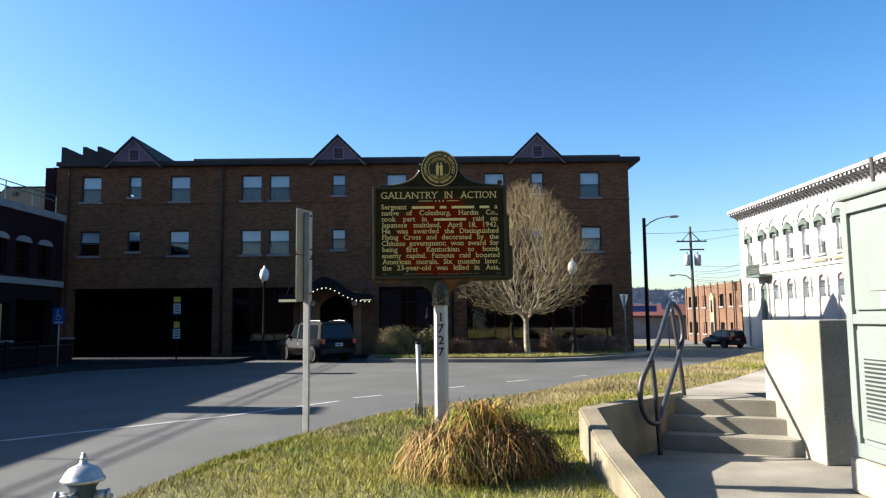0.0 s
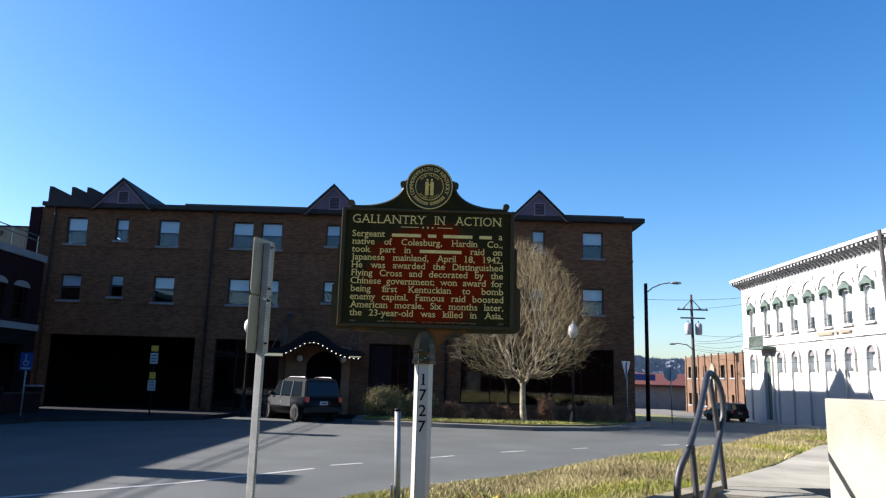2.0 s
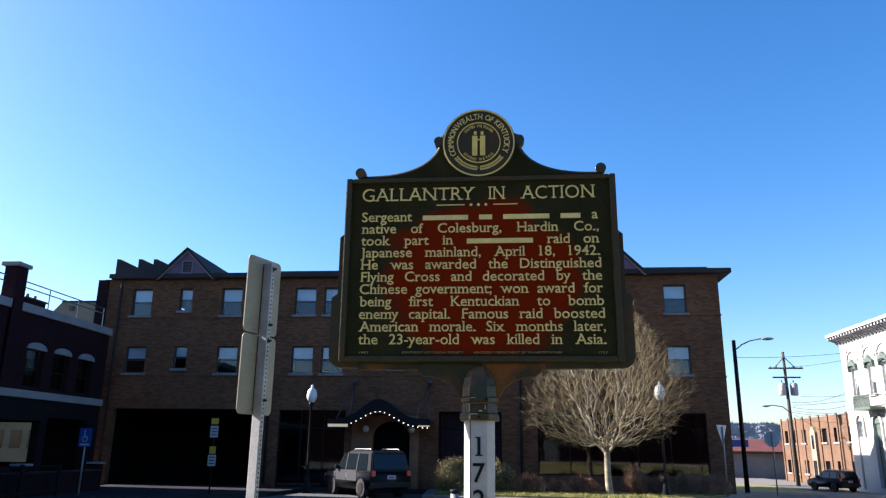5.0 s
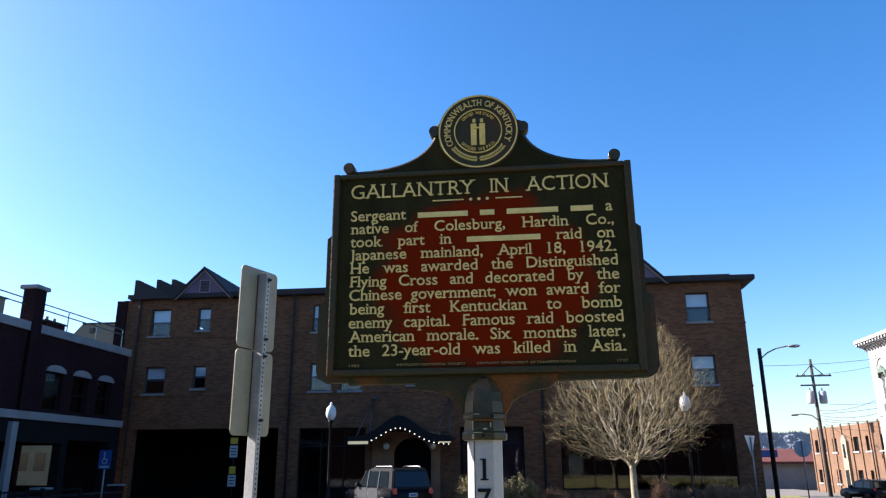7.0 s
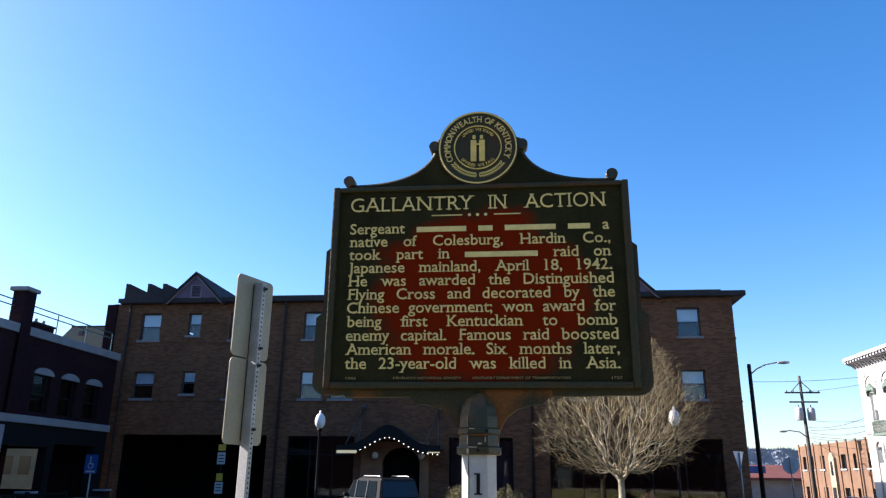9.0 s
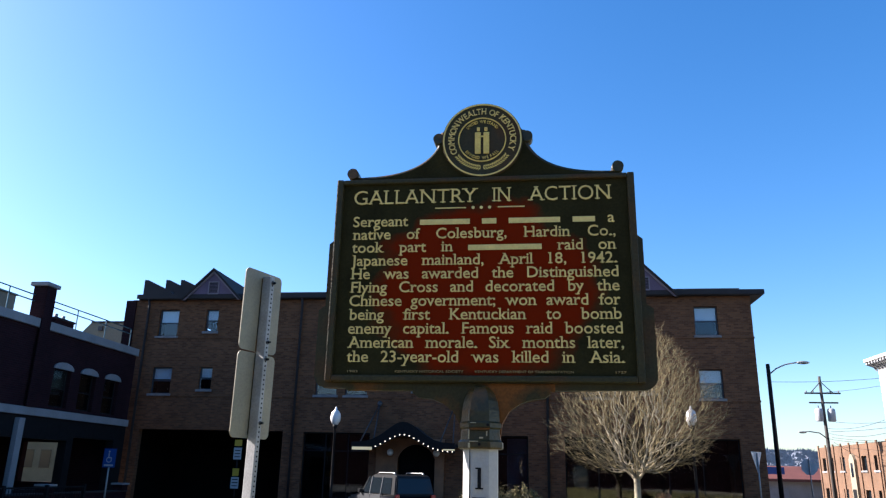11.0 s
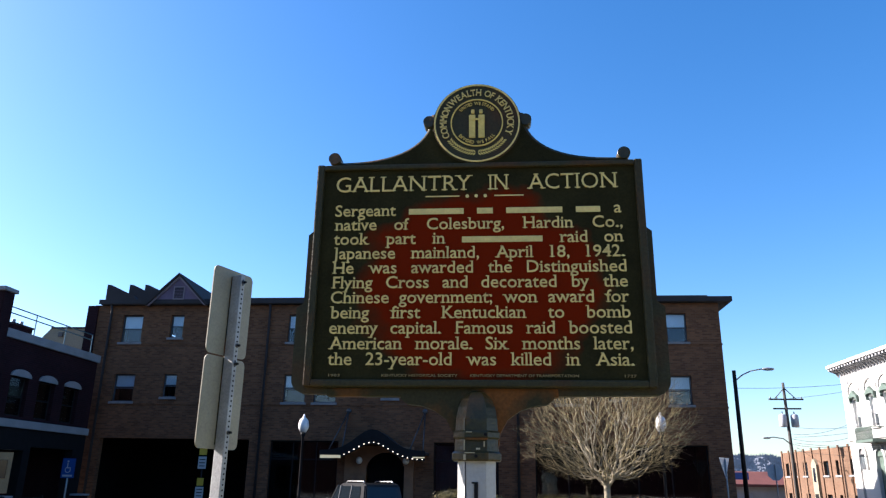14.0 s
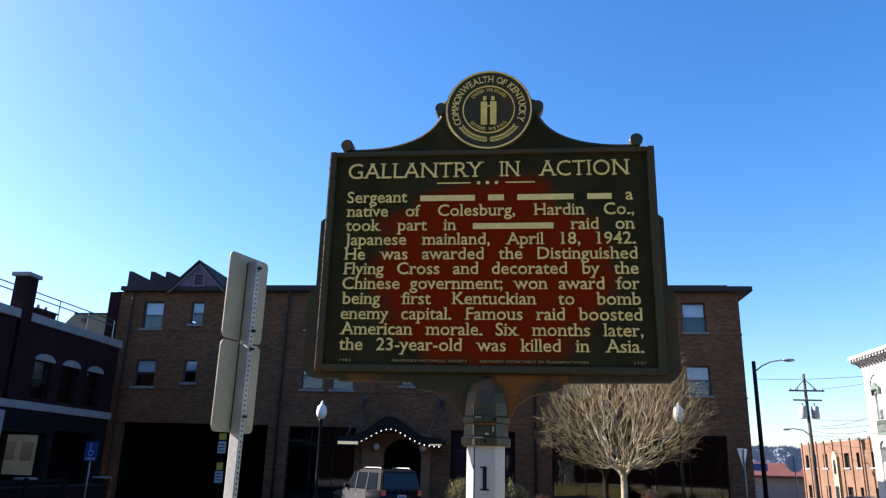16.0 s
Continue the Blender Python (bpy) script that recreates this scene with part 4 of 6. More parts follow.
for _ in range(5000):
    x, u = rw.uniform(-60, 420), rw.random() ** 0.6
    k = int((x + 900) / 2000 * 900)
    ridge = 30 + 9 * noise.noise((prof[k] * 0.006, 3.1, 0)) + 2.2 * noise.noise((prof[k] * 0.05, 0, 0))
    y, z = 640 + 60 * u + 0.05 * abs(x), -6 + (ridge + 6) * u
    for _ in range(5):
        w, h = rw.uniform(0.4, 1.1), rw.uniform(0.8, 2.8)
        cx, cy = x + rw.gauss(0, 1.6), y - rw.random()
        n = len(vs)
        vs += [(cx - w, cy, z - 1), (cx + w, cy, z - 1), (cx + rw.gauss(0, w), cy, z + h)]
        fs.append((n, n + 1, n + 2))
# Trees share the ridge's painted haze colour.
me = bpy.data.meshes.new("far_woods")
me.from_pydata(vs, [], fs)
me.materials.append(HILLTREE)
tagged(new("far_woods", me), "bare winter woods on the far ridge, coloured grey-blue for haze", "woods", kind="stuff")


# ---- the historical marker ----
marker = thing("historical_marker", pose(-0.245, 5.9, 0.40), "dark green cast plaque with ivory lettering on a white post", "marker")
HW, Z0, ZT = 0.542, 1.46, 2.225


def mirrored(pts):
    return pts + [(-x, z) for x, z in pts[::-1]]


corner = [(0.588 - 0.045 + 0.045 * math.sin(a), 1.505 - 0.045 * math.cos(a)) for a in steps_of(0, math.pi / 2, 6)]
ears = [(0.0, 1.455), (0.23, 1.455), *corner, (0.588, 1.735), (0.565, 1.752), (0.565, 1.985), (0.543, 2.003), (0.541, 2.18)]
bm = B()
slab(bm, ears + [(-x, z) for x, z in ears[:0:-1]], "y", -0.016, 0.016)
part("ear_plate", bm, CAST, marker)
swoop = [(HW, Z0 + 0.04), (HW, ZT), (0.49, 2.235)] + [(0.148 + 0.332 * (1 - math.sin(a)) ** 1.0, 2.236 + 0.185 * (1 - math.cos(a)) ** 1.25) for a in steps_of(0.12, math.pi / 2, 14)]
bm = B()
slab(bm, swoop + [(-x, z) for x, z in swoop[::-1]], "y", -0.026, 0.026)
panel = part("panel", bm, PLAQUE, marker, "green panel discoloured rust red over the middle")
bm = B()
for x0, x1, z0, z1 in ((-HW - 0.003, -HW + 0.022, Z0 + 0.02, ZT + 0.006), (HW - 0.022, HW + 0.003, Z0 + 0.02, ZT + 0.006), (-HW + 0.022, HW - 0.022, Z0 + 0.02, Z0 + 0.042), (-HW + 0.022, HW - 0.022, ZT - 0.014, ZT + 0.004)):
    box(bm, x0, x1, -0.040, 0.036, z0, z1, 0.005)
part("rim", bm, CAST, marker)
for s in (-1, 1):
    part("edging", pipe(B(), [(s * x, 0, z + 0.004) for x, z in swoop[2:]], 0.014, 8), ENAMEL, marker)
    for x, z in ((0.492, 2.262), (0.166, 2.395)):
        part("scroll", rod(B(), (s * x, -0.024, z), (s * x, 0.024, z), 0.021, 0.021, 16), ENAMEL, marker, "rolled scroll end")
    # Right stem is silver, painting a bright glint on the scroll.
    part("scroll_stem", rod(B(), (s * 0.45, 0, 2.238), (s * 0.492, 0, 2.247), 0.012, 0.012, 8), CAST if s < 0 else SILVER, marker, "" if s < 0 else "scroll stem with a glint painted in silver")
# the round seal
SC = (0.0, 2.378)
bm = B()
rod(bm, (0, 0.022, SC[1]), (0, -0.036, SC[1]), 0.152, 0.150, 48)
seal = part("seal", bm, CAST, marker, "round state seal with gilt ring and figures")


def ring(r, w, y):
    bm = B()
    n = 56
    vs = [[bm.verts.new((q * math.cos(k * math.tau / n), d, SC[1] + q * math.sin(k * math.tau / n))) for q, d in ((r, y), (r, y - 0.004), (r + w, y - 0.004), (r + w, y))] for k in range(n)]
    for k in range(n):
        a, b = vs[k], vs[(k + 1) % n]
        for j in range(3):
            bm.faces.new((a[j], b[j], b[j + 1], a[j + 1]))
    bmesh.ops.recalc_face_normals(bm, faces=bm.faces)
    return bm


part("ring", ring(0.142, 0.005, -0.0365), LETTER, seal)
part("ring", ring(0.086, 0.004, -0.0365), GOLD, seal)


def arc_words(text, r, size, a0, a1, outward, material, name):
    """Letters standing on a circle about the seal's centre, from the angle a0 to a1 (degrees, clockwise from the top)."""
    bm = B()
    made = [words(ch, size, None, 0.0, True) if ch != " " else (None, size * 0.35) for ch in text]
    total, run = sum(w for _, w in made), 0.0
    for me, w in made:
        a = radians(a0 + (a1 - a0) * (run + w / 2) / total)
        run += w
        if me is None:
            continue
        turn = -a if outward else math.pi - a
        me.transform(Matrix.Translation((r * math.sin(a), -0.0385, SC[1] + r * math.cos(a))) @ Matrix.Rotation(-turn, 4, "Y") @ Matrix.Diagonal((0.86, 1, 1, 1)) @ Matrix.Translation((-w / 2, 0, 0)))
        bm.from_mesh(me)
        bpy.data.meshes.remove(me)
    return part(name, bm, material, seal)


arc_words("COMMONWEALTH OF KENTUCKY", 0.104, 0.034, -119, 115, True, LETTER, "lettering")
arc_words("UNITED WE STAND", 0.068, 0.016, -52, 52, True, GOLD, "lettering")
arc_words("DIVIDED WE FALL", 0.080, 0.016, 232, 128, False, GOLD, "lettering")
bm = B()
for s in (-1, 1):
    box(bm, s * 0.016 - 0.011, s * 0.016 + 0.011, -0.041, -0.0365, SC[1] - 0.058, SC[1] + 0.03, 0.003)
    box(bm, s * 0.014 - 0.006, s * 0.014 + 0.006, -0.041, -0.0365, SC[1] + 0.034, SC[1] + 0.05, 0.003)
box(bm, -0.02, 0.02, -0.043, -0.0415, SC[1] + 0.008, SC[1] + 0.014)
part("emblem", bm, GOLD, seal, "two plain gilt upright shapes")
bm = B()
for k in range(26):
    a = radians(128 + 104 * k / 25)
    for s in (-1, 1):
        p = Vector((0.112 * math.sin(a), -0.038, SC[1] + 0.112 * math.cos(a)))
        d = Vector((math.cos(a) * (1 if k < 13 else -1), 0, -math.sin(a) * (1 if k < 13 else -1))) * -0.9 + Vector((math.sin(a), 0, math.cos(a))) * s
        d.normalize()
        q = Vector((d.z, 0, -d.x)) * 0.003
        bm.faces.new([bm.verts.new(v) for v in (p, p + d * 0.007 + q, p + d * 0.015, p + d * 0.007 - q)])
part("wreath", bm, GOLD, seal)

# the lettering; people's names stay plain bars
TEXT = ["Sergeant ####### ## ####### ### a", "native of Colesburg, Hardin Co.,", "took part in ########## raid on", "Japanese mainland, April 18, 1942.",
        "He was awarded the Distinguished", "Flying Cross and decorated by the", "Chinese government; won award for", "being first Kentuckian to bomb",
        "enemy capital. Famous raid boosted", "American morale. Six months later,", "the 23-year-old was killed in Asia."]
YL = -0.028


def letters_of(me):
    """One bmesh a letter, from the mesh of a word: loose pieces that stand over one another belong together."""
    root = list(range(len(me.vertices)))

    def top(i):
        while root[i] != i:
            root[i] = root[root[i]]
            i = root[i]
        return i

    for e in me.edges:
        root[top(e.vertices[0])] = top(e.vertices[1])
    groups = {}
    for v in me.vertices:
        groups.setdefault(top(v.index), []).append(v.index)
    spans = []
    for g in groups.values():
        xs = [me.vertices[i].co.x for i in g]
        spans.append([min(xs), max(xs), set(g), len(g) == 4])
    out = []
    for a, b, g, foot in sorted(spans, key=lambda q: (q[3], -(q[1] - q[0]))):
        for o in out:
            mid = (a + b) / 2
            if o[0] - 0.0005 < mid < o[1] + 0.0005 and (foot or min(b, o[1]) - max(a, o[0]) > 0.6 * (b - a)):
                o[2] |= g
                break
        else:
            out.append([a, b, set(g)])
    made = []
    for _, _, g in sorted(out, key=lambda q: q[0]):
        bm = B()
        at = {i: bm.verts.new(me.vertices[i].co) for i in sorted(g)}
        for f in me.polygons:
            if f.vertices[0] in g:
                bm.faces.new([at[i] for i in f.vertices])
        made.append(bm)
    return made


def line_of(text, x0, x1, z, size, squeeze, heavy, material, name):
    made = []
    for w in text.split(" "):
        if w[0] == "#":
            made.append((None, 0.0262 * len(w)))
        else:
            me, ww = words(w, size, None, heavy, True)
            made.append((me, ww * squeeze))
    room = (x1 - x0) - sum(w for _, w in made)
    gap, x = room / max(1, len(made) - 1), x0
    for me, w in made:
        bm = B()
        if me:
            me.transform(Matrix.Translation((x, YL, z)) @ Matrix.Diagonal((squeeze, 1, 1, 1)))
            for letter in letters_of(me):
                part(name, letter, material, panel)
            bpy.data.meshes.remove(me)
            bm.free()
        else:
            box(bm, x, x + w, YL - 0.0012, YL + 0.0005, z + 0.003, z + 0.023)
            part("name_bar", bm, material, panel)
        x += w + gap


for t, x0, x1 in (("GALLANTRY", -0.478, -0.014), ("IN", 0.037, 0.107), ("ACTION", 0.167, 0.464)):
    me, w = words(t, 0.080, x1 - x0, -0.0006, True)
    me.transform(Matrix.Translation((x0, YL, 2.133)))
    for letter in letters_of(me):
        part("title_letter", letter, LETTER, panel)
for k, t in enumerate(TEXT):
    line_of(t, -0.476 + 0.0005 * k, 0.470 + 0.0012 * k, 2.046 - 0.0498 * k, 0.0575, 1.03, 0.0002, LETTER, "letter")
for t, x0, x1 in (("1983", -0.466, -0.43), ("KENTUCKY HISTORICAL SOCIETY", -0.297, -0.06), ("KENTUCKY DEPARTMENT OF TRANSPORTATION", -0.02, 0.312), ("1727", 0.45, 0.485)):
    me, w = words(t, 0.0115, x1 - x0)
    me.transform(Matrix.Translation((x0, YL, 1.512)))
    bm = B()
    bm.from_mesh(me)
    part("small_lettering", bm, DULLGILT, marker)
bm = B()
box(bm, -0.172, -0.058, YL - 0.0012, YL, 2.110, 2.1145)
box(bm, 0.058, 0.155, YL - 0.0012, YL, 2.110, 2.1145)
for x in (-0.03, 0.0, 0.03):
    rod(bm, (x - 0.002, YL, 2.112), (x - 0.002, YL - 0.0013, 2.112), 0.006, n=12)
part("divider", bm, LETTER, marker)
# bracket, collar and post
br = [(0.0, 1.47), (0.235, 1.47), (0.235, 1.445), (0.215, 1.43), (0.17, 1.425), (0.13, 1.41), (0.095, 1.385), (0.072, 1.345), (0.066, 1.30)]
bm = B()
slab(bm, br + [(-x, z) for x, z in br[:0:-1]], "y", -0.02, 0.02)
part("bracket", bm, RUSTED, marker, "cast bracket streaked with orange rust")
part("lower_edge", box(B(), -0.47, 0.25, -0.0185, 0.0185, 1.452, 1.478, 0.004), RUSTED, marker, "rusted lower edge")


def chamfered(bm, w, c, z0, z1, w2=None, c2=None):
    a, b = [], []
    for ww, cc, z, out in ((w, c, z0, a), (w2 or w, c2 or c, z1, b)):
        for sx, sy in ((1, -1), (1, 1), (-1, 1), (-1, -1)):
            p, q = (sx * ww, sy * (ww - cc)), (sx * (ww - cc), sy * ww)
            for u in ((p, q) if sx * sy > 0 else (q, p)):
                out.append(bm.verts.new((u[0], u[1], z)))
    for k in range(8):
        bm.faces.new((a[k], a[(k + 1) % 8], b[(k + 1) % 8], b[k]))
    bm.faces.new(a[::-1])
    bm.faces.new(b)
    return bm


bm = B()
prof = [(1.262, 0.069), (1.266, 0.073), (1.284, 0.073), (1.290, 0.066), (1.325, 0.064), (1.330, 0.069), (1.344, 0.069), (1.350, 0.064), (1.385, 0.062), (1.42, 0.056), (1.445, 0.046), (1.465, 0.03), (1.474, 0.014)]
for (z0, w0), (z1, w1) in zip(prof[:-1], prof[1:]):
    chamfered(bm, w0, w0 * 0.5, z0, z1, w1, w1 * 0.5)
bmesh.ops.remove_doubles(bm, verts=bm.verts, dist=0.0004)
part("collar", bm, ENAMEL, marker, "cast green sleeve with rust streaks")
# Pale strip paints a highlight down the collar's left edge.
part("edge_highlight", box(B(), -0.037, -0.034, -0.0675, -0.060, 1.350, 1.385), STONE, marker, "pale strip painting the edge highlight")
# Real chips, with more painted highlight along the left edge and base ring.
for x0, x1, z0, z1 in ((-0.0365, -0.033, 1.292, 1.322), (-0.034, -0.004, 1.2835, 1.2865), (-0.037, -0.030, 1.264, 1.280), (0.0, 0.012, 1.294, 1.299), (0.022, 0.026, 1.302, 1.318), (-0.03, -0.012, 1.343, 1.3455)):
    part("chip_and_highlight", box(B(), x0, x1, -0.0745 if z1 < 1.29 else -0.0705, -0.060, z0, z1), CHIP_HIGHLIGHT, marker, "pale chipped paint and painted edge highlights")
part("rust_seam", box(B(), -0.034, 0.034, -0.0745, -0.066, 1.322, 1.328), RUSTED, marker)
for z, x in ((1.275, 0.0), (1.337, 0.028)):
    part("bolt", rod(B(), (x, -0.072, z), (x, -0.076, z), 0.005, n=8), BLACK, marker)
part("post", chamfered(B(), 0.056, 0.026, -0.12, 1.262), POSTWHITE, marker, "white painted chamfered post")
bm = B()
box(bm, -0.027, 0.027, -0.0585, -0.0563, 0.84, 1.216)
part("number_plate", bm, POSTWHITE, marker, "white plate with black upright digits")
part("seam", box(B(), -0.0335, -0.0305, -0.0572, -0.0555, 0.02, 1.26), DARKSTEEL, marker, "dark vertical seam down the post")
for k, ch in enumerate("1727"):
    me, w = words(ch, 0.095, None, 0.001, True)
    me.transform(Matrix.Translation((-w / 2, -0.0600, 1.137 - 0.092 * k)))
    bm = B()
    bm.from_mesh(me)
    part("digit", bm, BLACK, marker)

# ---- back of the parking sign on its channel post ----
psign = thing("parking_sign", pose(-1.615, 7.30, 0.2, 0, 0, 70), "two bare aluminium sign backs on a perforated steel post", "sign")
# local x runs along the plate, local -y towards the camera's side
for z0 in (1.54, 2.01):
    bm = B()
    pts = []
    for cx, cz, a0 in ((0.1225, 0.43, 0), (-0.1225, 0.43, 90), (-0.1225, 0.03, 180), (0.1225, 0.03, 270)):
        for a in steps_of(a0, a0 + 90, 5):
            pts.append((cx + 0.03 * math.cos(radians(a)), z0 + cz + 0.03 * math.sin(radians(a))))
    slab(bm, pts, "y", -0.003, 0.003)
    part("plate", bm, PLATE, psign, "bare aluminium back, weathered")
bm = B()
box(bm, -0.016, 0.016, -0.066, -0.0035, -0.05, 2.44, 0.004)
part("channel_post", bm, POSTSTEEL, psign)
part("rust_line", box(B(), -0.021, -0.0165, -0.007, -0.0035, 1.56, 2.43), RUSTED, psign, "rust-stained joint along the post")
bm = B()
for k in range(92):
    rod(bm, (0, -0.0662, 0.1 + k * 0.0254), (0, -0.0672, 0.1 + k * 0.0254), 0.0052, n=8)
part("post_holes", bm, BLACK, psign, "row of dark punched holes")
for z in (1.62, 1.965, 2.06, 2.40):
    bolt = part("bolt", rod(B(), (0, -0.066, z), (0, -0.088, z), 0.006, n=6), BLACK, psign)
    part("nut", rod(B(), (0, -0.0663, z), (0, -0.074, z), 0.011, n=6), DARKSTEEL, bolt)

stub = thing("sign_stub", pose(-0.49, 8.15, 0.42), "short grey steel post stub with a breakaway base", "post")
bm = B()
rod(bm, (0.015, 0, -0.1), (-0.015, 0, 0.86), 0.028, n=10)
part("tube", bm, STEEL, stub)
part("cap", rod(B(), (-0.015, 0, 0.861), (-0.016, 0, 0.885), 0.031, n=10), BLACK, stub)
bm = B()
box(bm, -0.055, -0.035, -0.02, 0.02, -0.1, 0.22, 0.004)
box(bm, 0.05, 0.068, -0.02, 0.02, -0.1, 0.16, 0.004)
part("breakaway_base", bm, STEEL, stub)

# ---- hydrant ----
hyd = thing("fire_hydrant", pose(-3.30, 6.35, -0.34), "blue fire hydrant with a silver bonnet", "hydrant")
part("barrel", lathe(B(), (0, 0, 0), [(0.16, 0), (0.16, 0.04), (0.105, 0.05), (0.105, 0.5), (0.12, 0.52), (0.13, 0.54), (0.13, 0.555)]), HYDRANT, hyd)
part("bonnet", lathe(B(), (0, 0, 0), [(0.175, 0.556), (0.18, 0.575), (0.165, 0.585), (0.15, 0.62), (0.115, 0.665), (0.06, 0.69), (0.035, 0.70), (0.03, 0.73)]), SILVER, hyd, "silver-painted dome")
part("nut", lathe(B(), (0, 0, 0), [(0.03, 0.731), (0.035, 0.75), (0.022, 0.755), (0.018, 0.79)], 5), SILVER, hyd)
for d in ((-1, -0.3), (1, 0.3), (-0.3, -1)):
    bm = B()
    v = Vector((d[0], d[1], 0)).normalized()
    rod(bm, v * 0.09 + Vector((0, 0, 0.42)), v * 0.19 + Vector((0, 0, 0.42)), 0.055, 0.055, 14)
    rod(bm, v * 0.19 + Vector((0, 0, 0.42)), v * 0.215 + Vector((0, 0, 0.42)), 0.065, 0.06, 14)
    rod(bm, v * 0.215 + Vector((0, 0, 0.42)), v * 0.24 + Vector((0, 0, 0.42)), 0.02, 0.018, 5)
    part("outlet_cap", bm, SILVER, hyd)

# ---- landing, steps, low wall ----
LAND = [(0.98, -6), (0.98, 5.35), (1.05, 6.32), (2.2, 7.66), (3.05, 7.66), (6.5, 7.66), (6.5, -6)]
bm = B()
slab(bm, LAND, "z", -0.3, 0.285)
fabric("landing", bm, WORN, "smooth sunlit concrete landing before the steps", "pavement")
fabric("upper_path", slab(B(), [(2.2, 8.0), (3.05, 8.0), (9.5, 8.3), (16, 20), (15.5, 21.0), (9.3, 16.6), (5.85, 13.1), (3.7, 9.9)], "z", 0.3, 0.725), CONCRETE, "pale concrete path above the steps", "pavement")
stair = thing("steps", pose(2.0, 6.7, 0.285), "three worn concrete steps between low walls", "steps")
FRONTS = [((-0.13, 0.43), (1.03, -0.05)), ((-0.02, 0.66), (1.03, 0.26)), ((0.12, 0.82), (1.03, 0.47)), ((0.30, 1.295), (1.03, 1.295))]
for k, z in enumerate((0.145, 0.29, 0.44)):
    bm = B()
    slab(bm, [*FRONTS[k], FRONTS[k + 1][1], FRONTS[k + 1][0]], "z", 0.001, z)
    bmesh.ops.bevel(bm, geom=[e for e in bm.edges if all(abs(v.co.z - z) < 1e-4 for v in e.verts)], offset=0.012, segments=2, affect="EDGES")
    part("step", bm, WORN, stair)
bm = B()
wa = [(0.86, -6.0, 0.30), (0.86, 3.0, 0.40), (0.87, 5.3, 0.655), (0.92, 6.3, 0.79), (2.12, 7.78, 0.765)]
wb = [(1.02, -6.0, 0.30), (1.02, 3.0, 0.40), (1.03, 5.3, 0.655), (1.08, 6.25, 0.79), (2.27, 7.70, 0.765)]
va = [[bm.verts.new((p[0], p[1], z)) for z in (0.0, p[2])] + [bm.verts.new((q[0], q[1], z)) for z in (q[2], 0.0)] for p, q in zip(wa, wb)]
for p, q in zip(va[:-1], va[1:]):
    for j in range(4):
        bm.faces.new((p[j], p[(j + 1) % 4], q[(j + 1) % 4], q[j]))
bm.faces.new(va[0])
bm.faces.new(va[-1][::-1])
bmesh.ops.recalc_face_normals(bm, faces=bm.faces)
bmesh.ops.bevel(bm, geom=list(bm.edges), offset=0.012, segments=2, affect="EDGES")
fabric("low_wall", bm, WALLSTONE, "low sloping concrete kerb wall beside the landing", "wall")
cheek = thing("cheek_wall", pose(3.2, 6.8, 0.28), "tall square-edged concrete cheek wall beside the steps", "wall")
part("block", box(B(), -0.2, 0.30, -0.52, 0.60, 0.003, 1.23, 0.012), CONCRETE, cheek)

rail = thing("handrail", pose(2.0, 7.35, 0.285), "looped grey steel handrail on the steps", "handrail")


def loop(pts, r=0.024):
    """A rounded tube through the points."""
    pts = [Vector(p) for p in pts]
    out = []
    for k in range(len(pts) - 1):
        p0, p1, p2, p3 = pts[max(0, k - 1)], pts[k], pts[k + 1], pts[min(len(pts) - 1, k + 2)]
        for j in range(7):
            t = j / 7
            out.append(0.5 * ((2 * p1) + (p2 - p0) * t + (2 * p0 - 5 * p1 + 4 * p2 - p3) * t * t + (3 * p1 - p0 - 3 * p2 + p3) * t ** 3))
    out.append(pts[-1])
    return pipe(B(), out, r, 8)


RB = Vector((2.0, 7.35, 0.285))


def around(pts):
    return [Vector(p) - RB for p in pts]


part("post", loop(around([(2.310, 7.790, 0.720), (2.260, 7.770, 1.200), (2.200, 7.750, 1.640)])), DARKSTEEL, rail)
part("post", loop(around([(1.768, 6.868, 0.286), (1.749, 6.868, 0.741), (1.720, 6.868, 1.150)])), DARKSTEEL, rail)
part("top_rail", loop(around([(1.688, 6.835, 1.123), (1.880, 7.162, 1.337), (2.072, 7.529, 1.570), (2.190, 7.750, 1.690), (2.270, 7.790, 1.650), (2.320, 7.800, 1.500), (2.320, 7.800, 1.320), (2.233, 7.699, 1.121), (2.041, 7.361, 0.904), (1.868, 7.063, 0.693), (1.758, 6.868, 0.579), (1.644, 6.787, 0.613), (1.575, 6.755, 0.766), (1.584, 6.755, 0.955), (1.688, 6.835, 1.123)]), 0.026), DARKSTEEL, rail)

# ---- signal cabinet ----
cab = thing("signal_cabinet", pose(3.2, 4.7, 0.285), "pale green-grey steel signal cabinet on a concrete pad", "cabinet")
part("pad", box(B(), -0.50, 0.9, -1.5, 0.68, 0.003, 0.25, 0.03), CONCRETE, cab)
part("body", box(B(), -0.45, 0.6, -1.3, 0.64, 0.251, 2.10, 0.015), CABINET, cab)
part("roof", box(B(), -0.50, 0.65, -1.35, 0.68, 2.101, 2.17, 0.02), CABINET, cab)
bm = B()
for y0, y1, z0, z1 in ((0.56, 0.64, 0.26, 2.09), (-1.28, 0.56, 1.20, 1.27), (-1.28, 0.56, 2.0, 2.09), (-1.28, 0.56, 0.26, 0.36)):
    box(bm, -0.480, -0.4515, y0, y1, z0, z1, 0.006)
part("door_frame", bm, CABINET, cab)
door = part("lower_door", box(B(), -0.474, -0.4515, -1.25, 0.53, 0.40, 1.16, 0.006), CABINET, cab)
vent = part("vent", box(B(), -0.479, -0.4745, -0.9, 0.45, 0.54, 0.96), DARKSTEEL, door, "louvred vent grille")
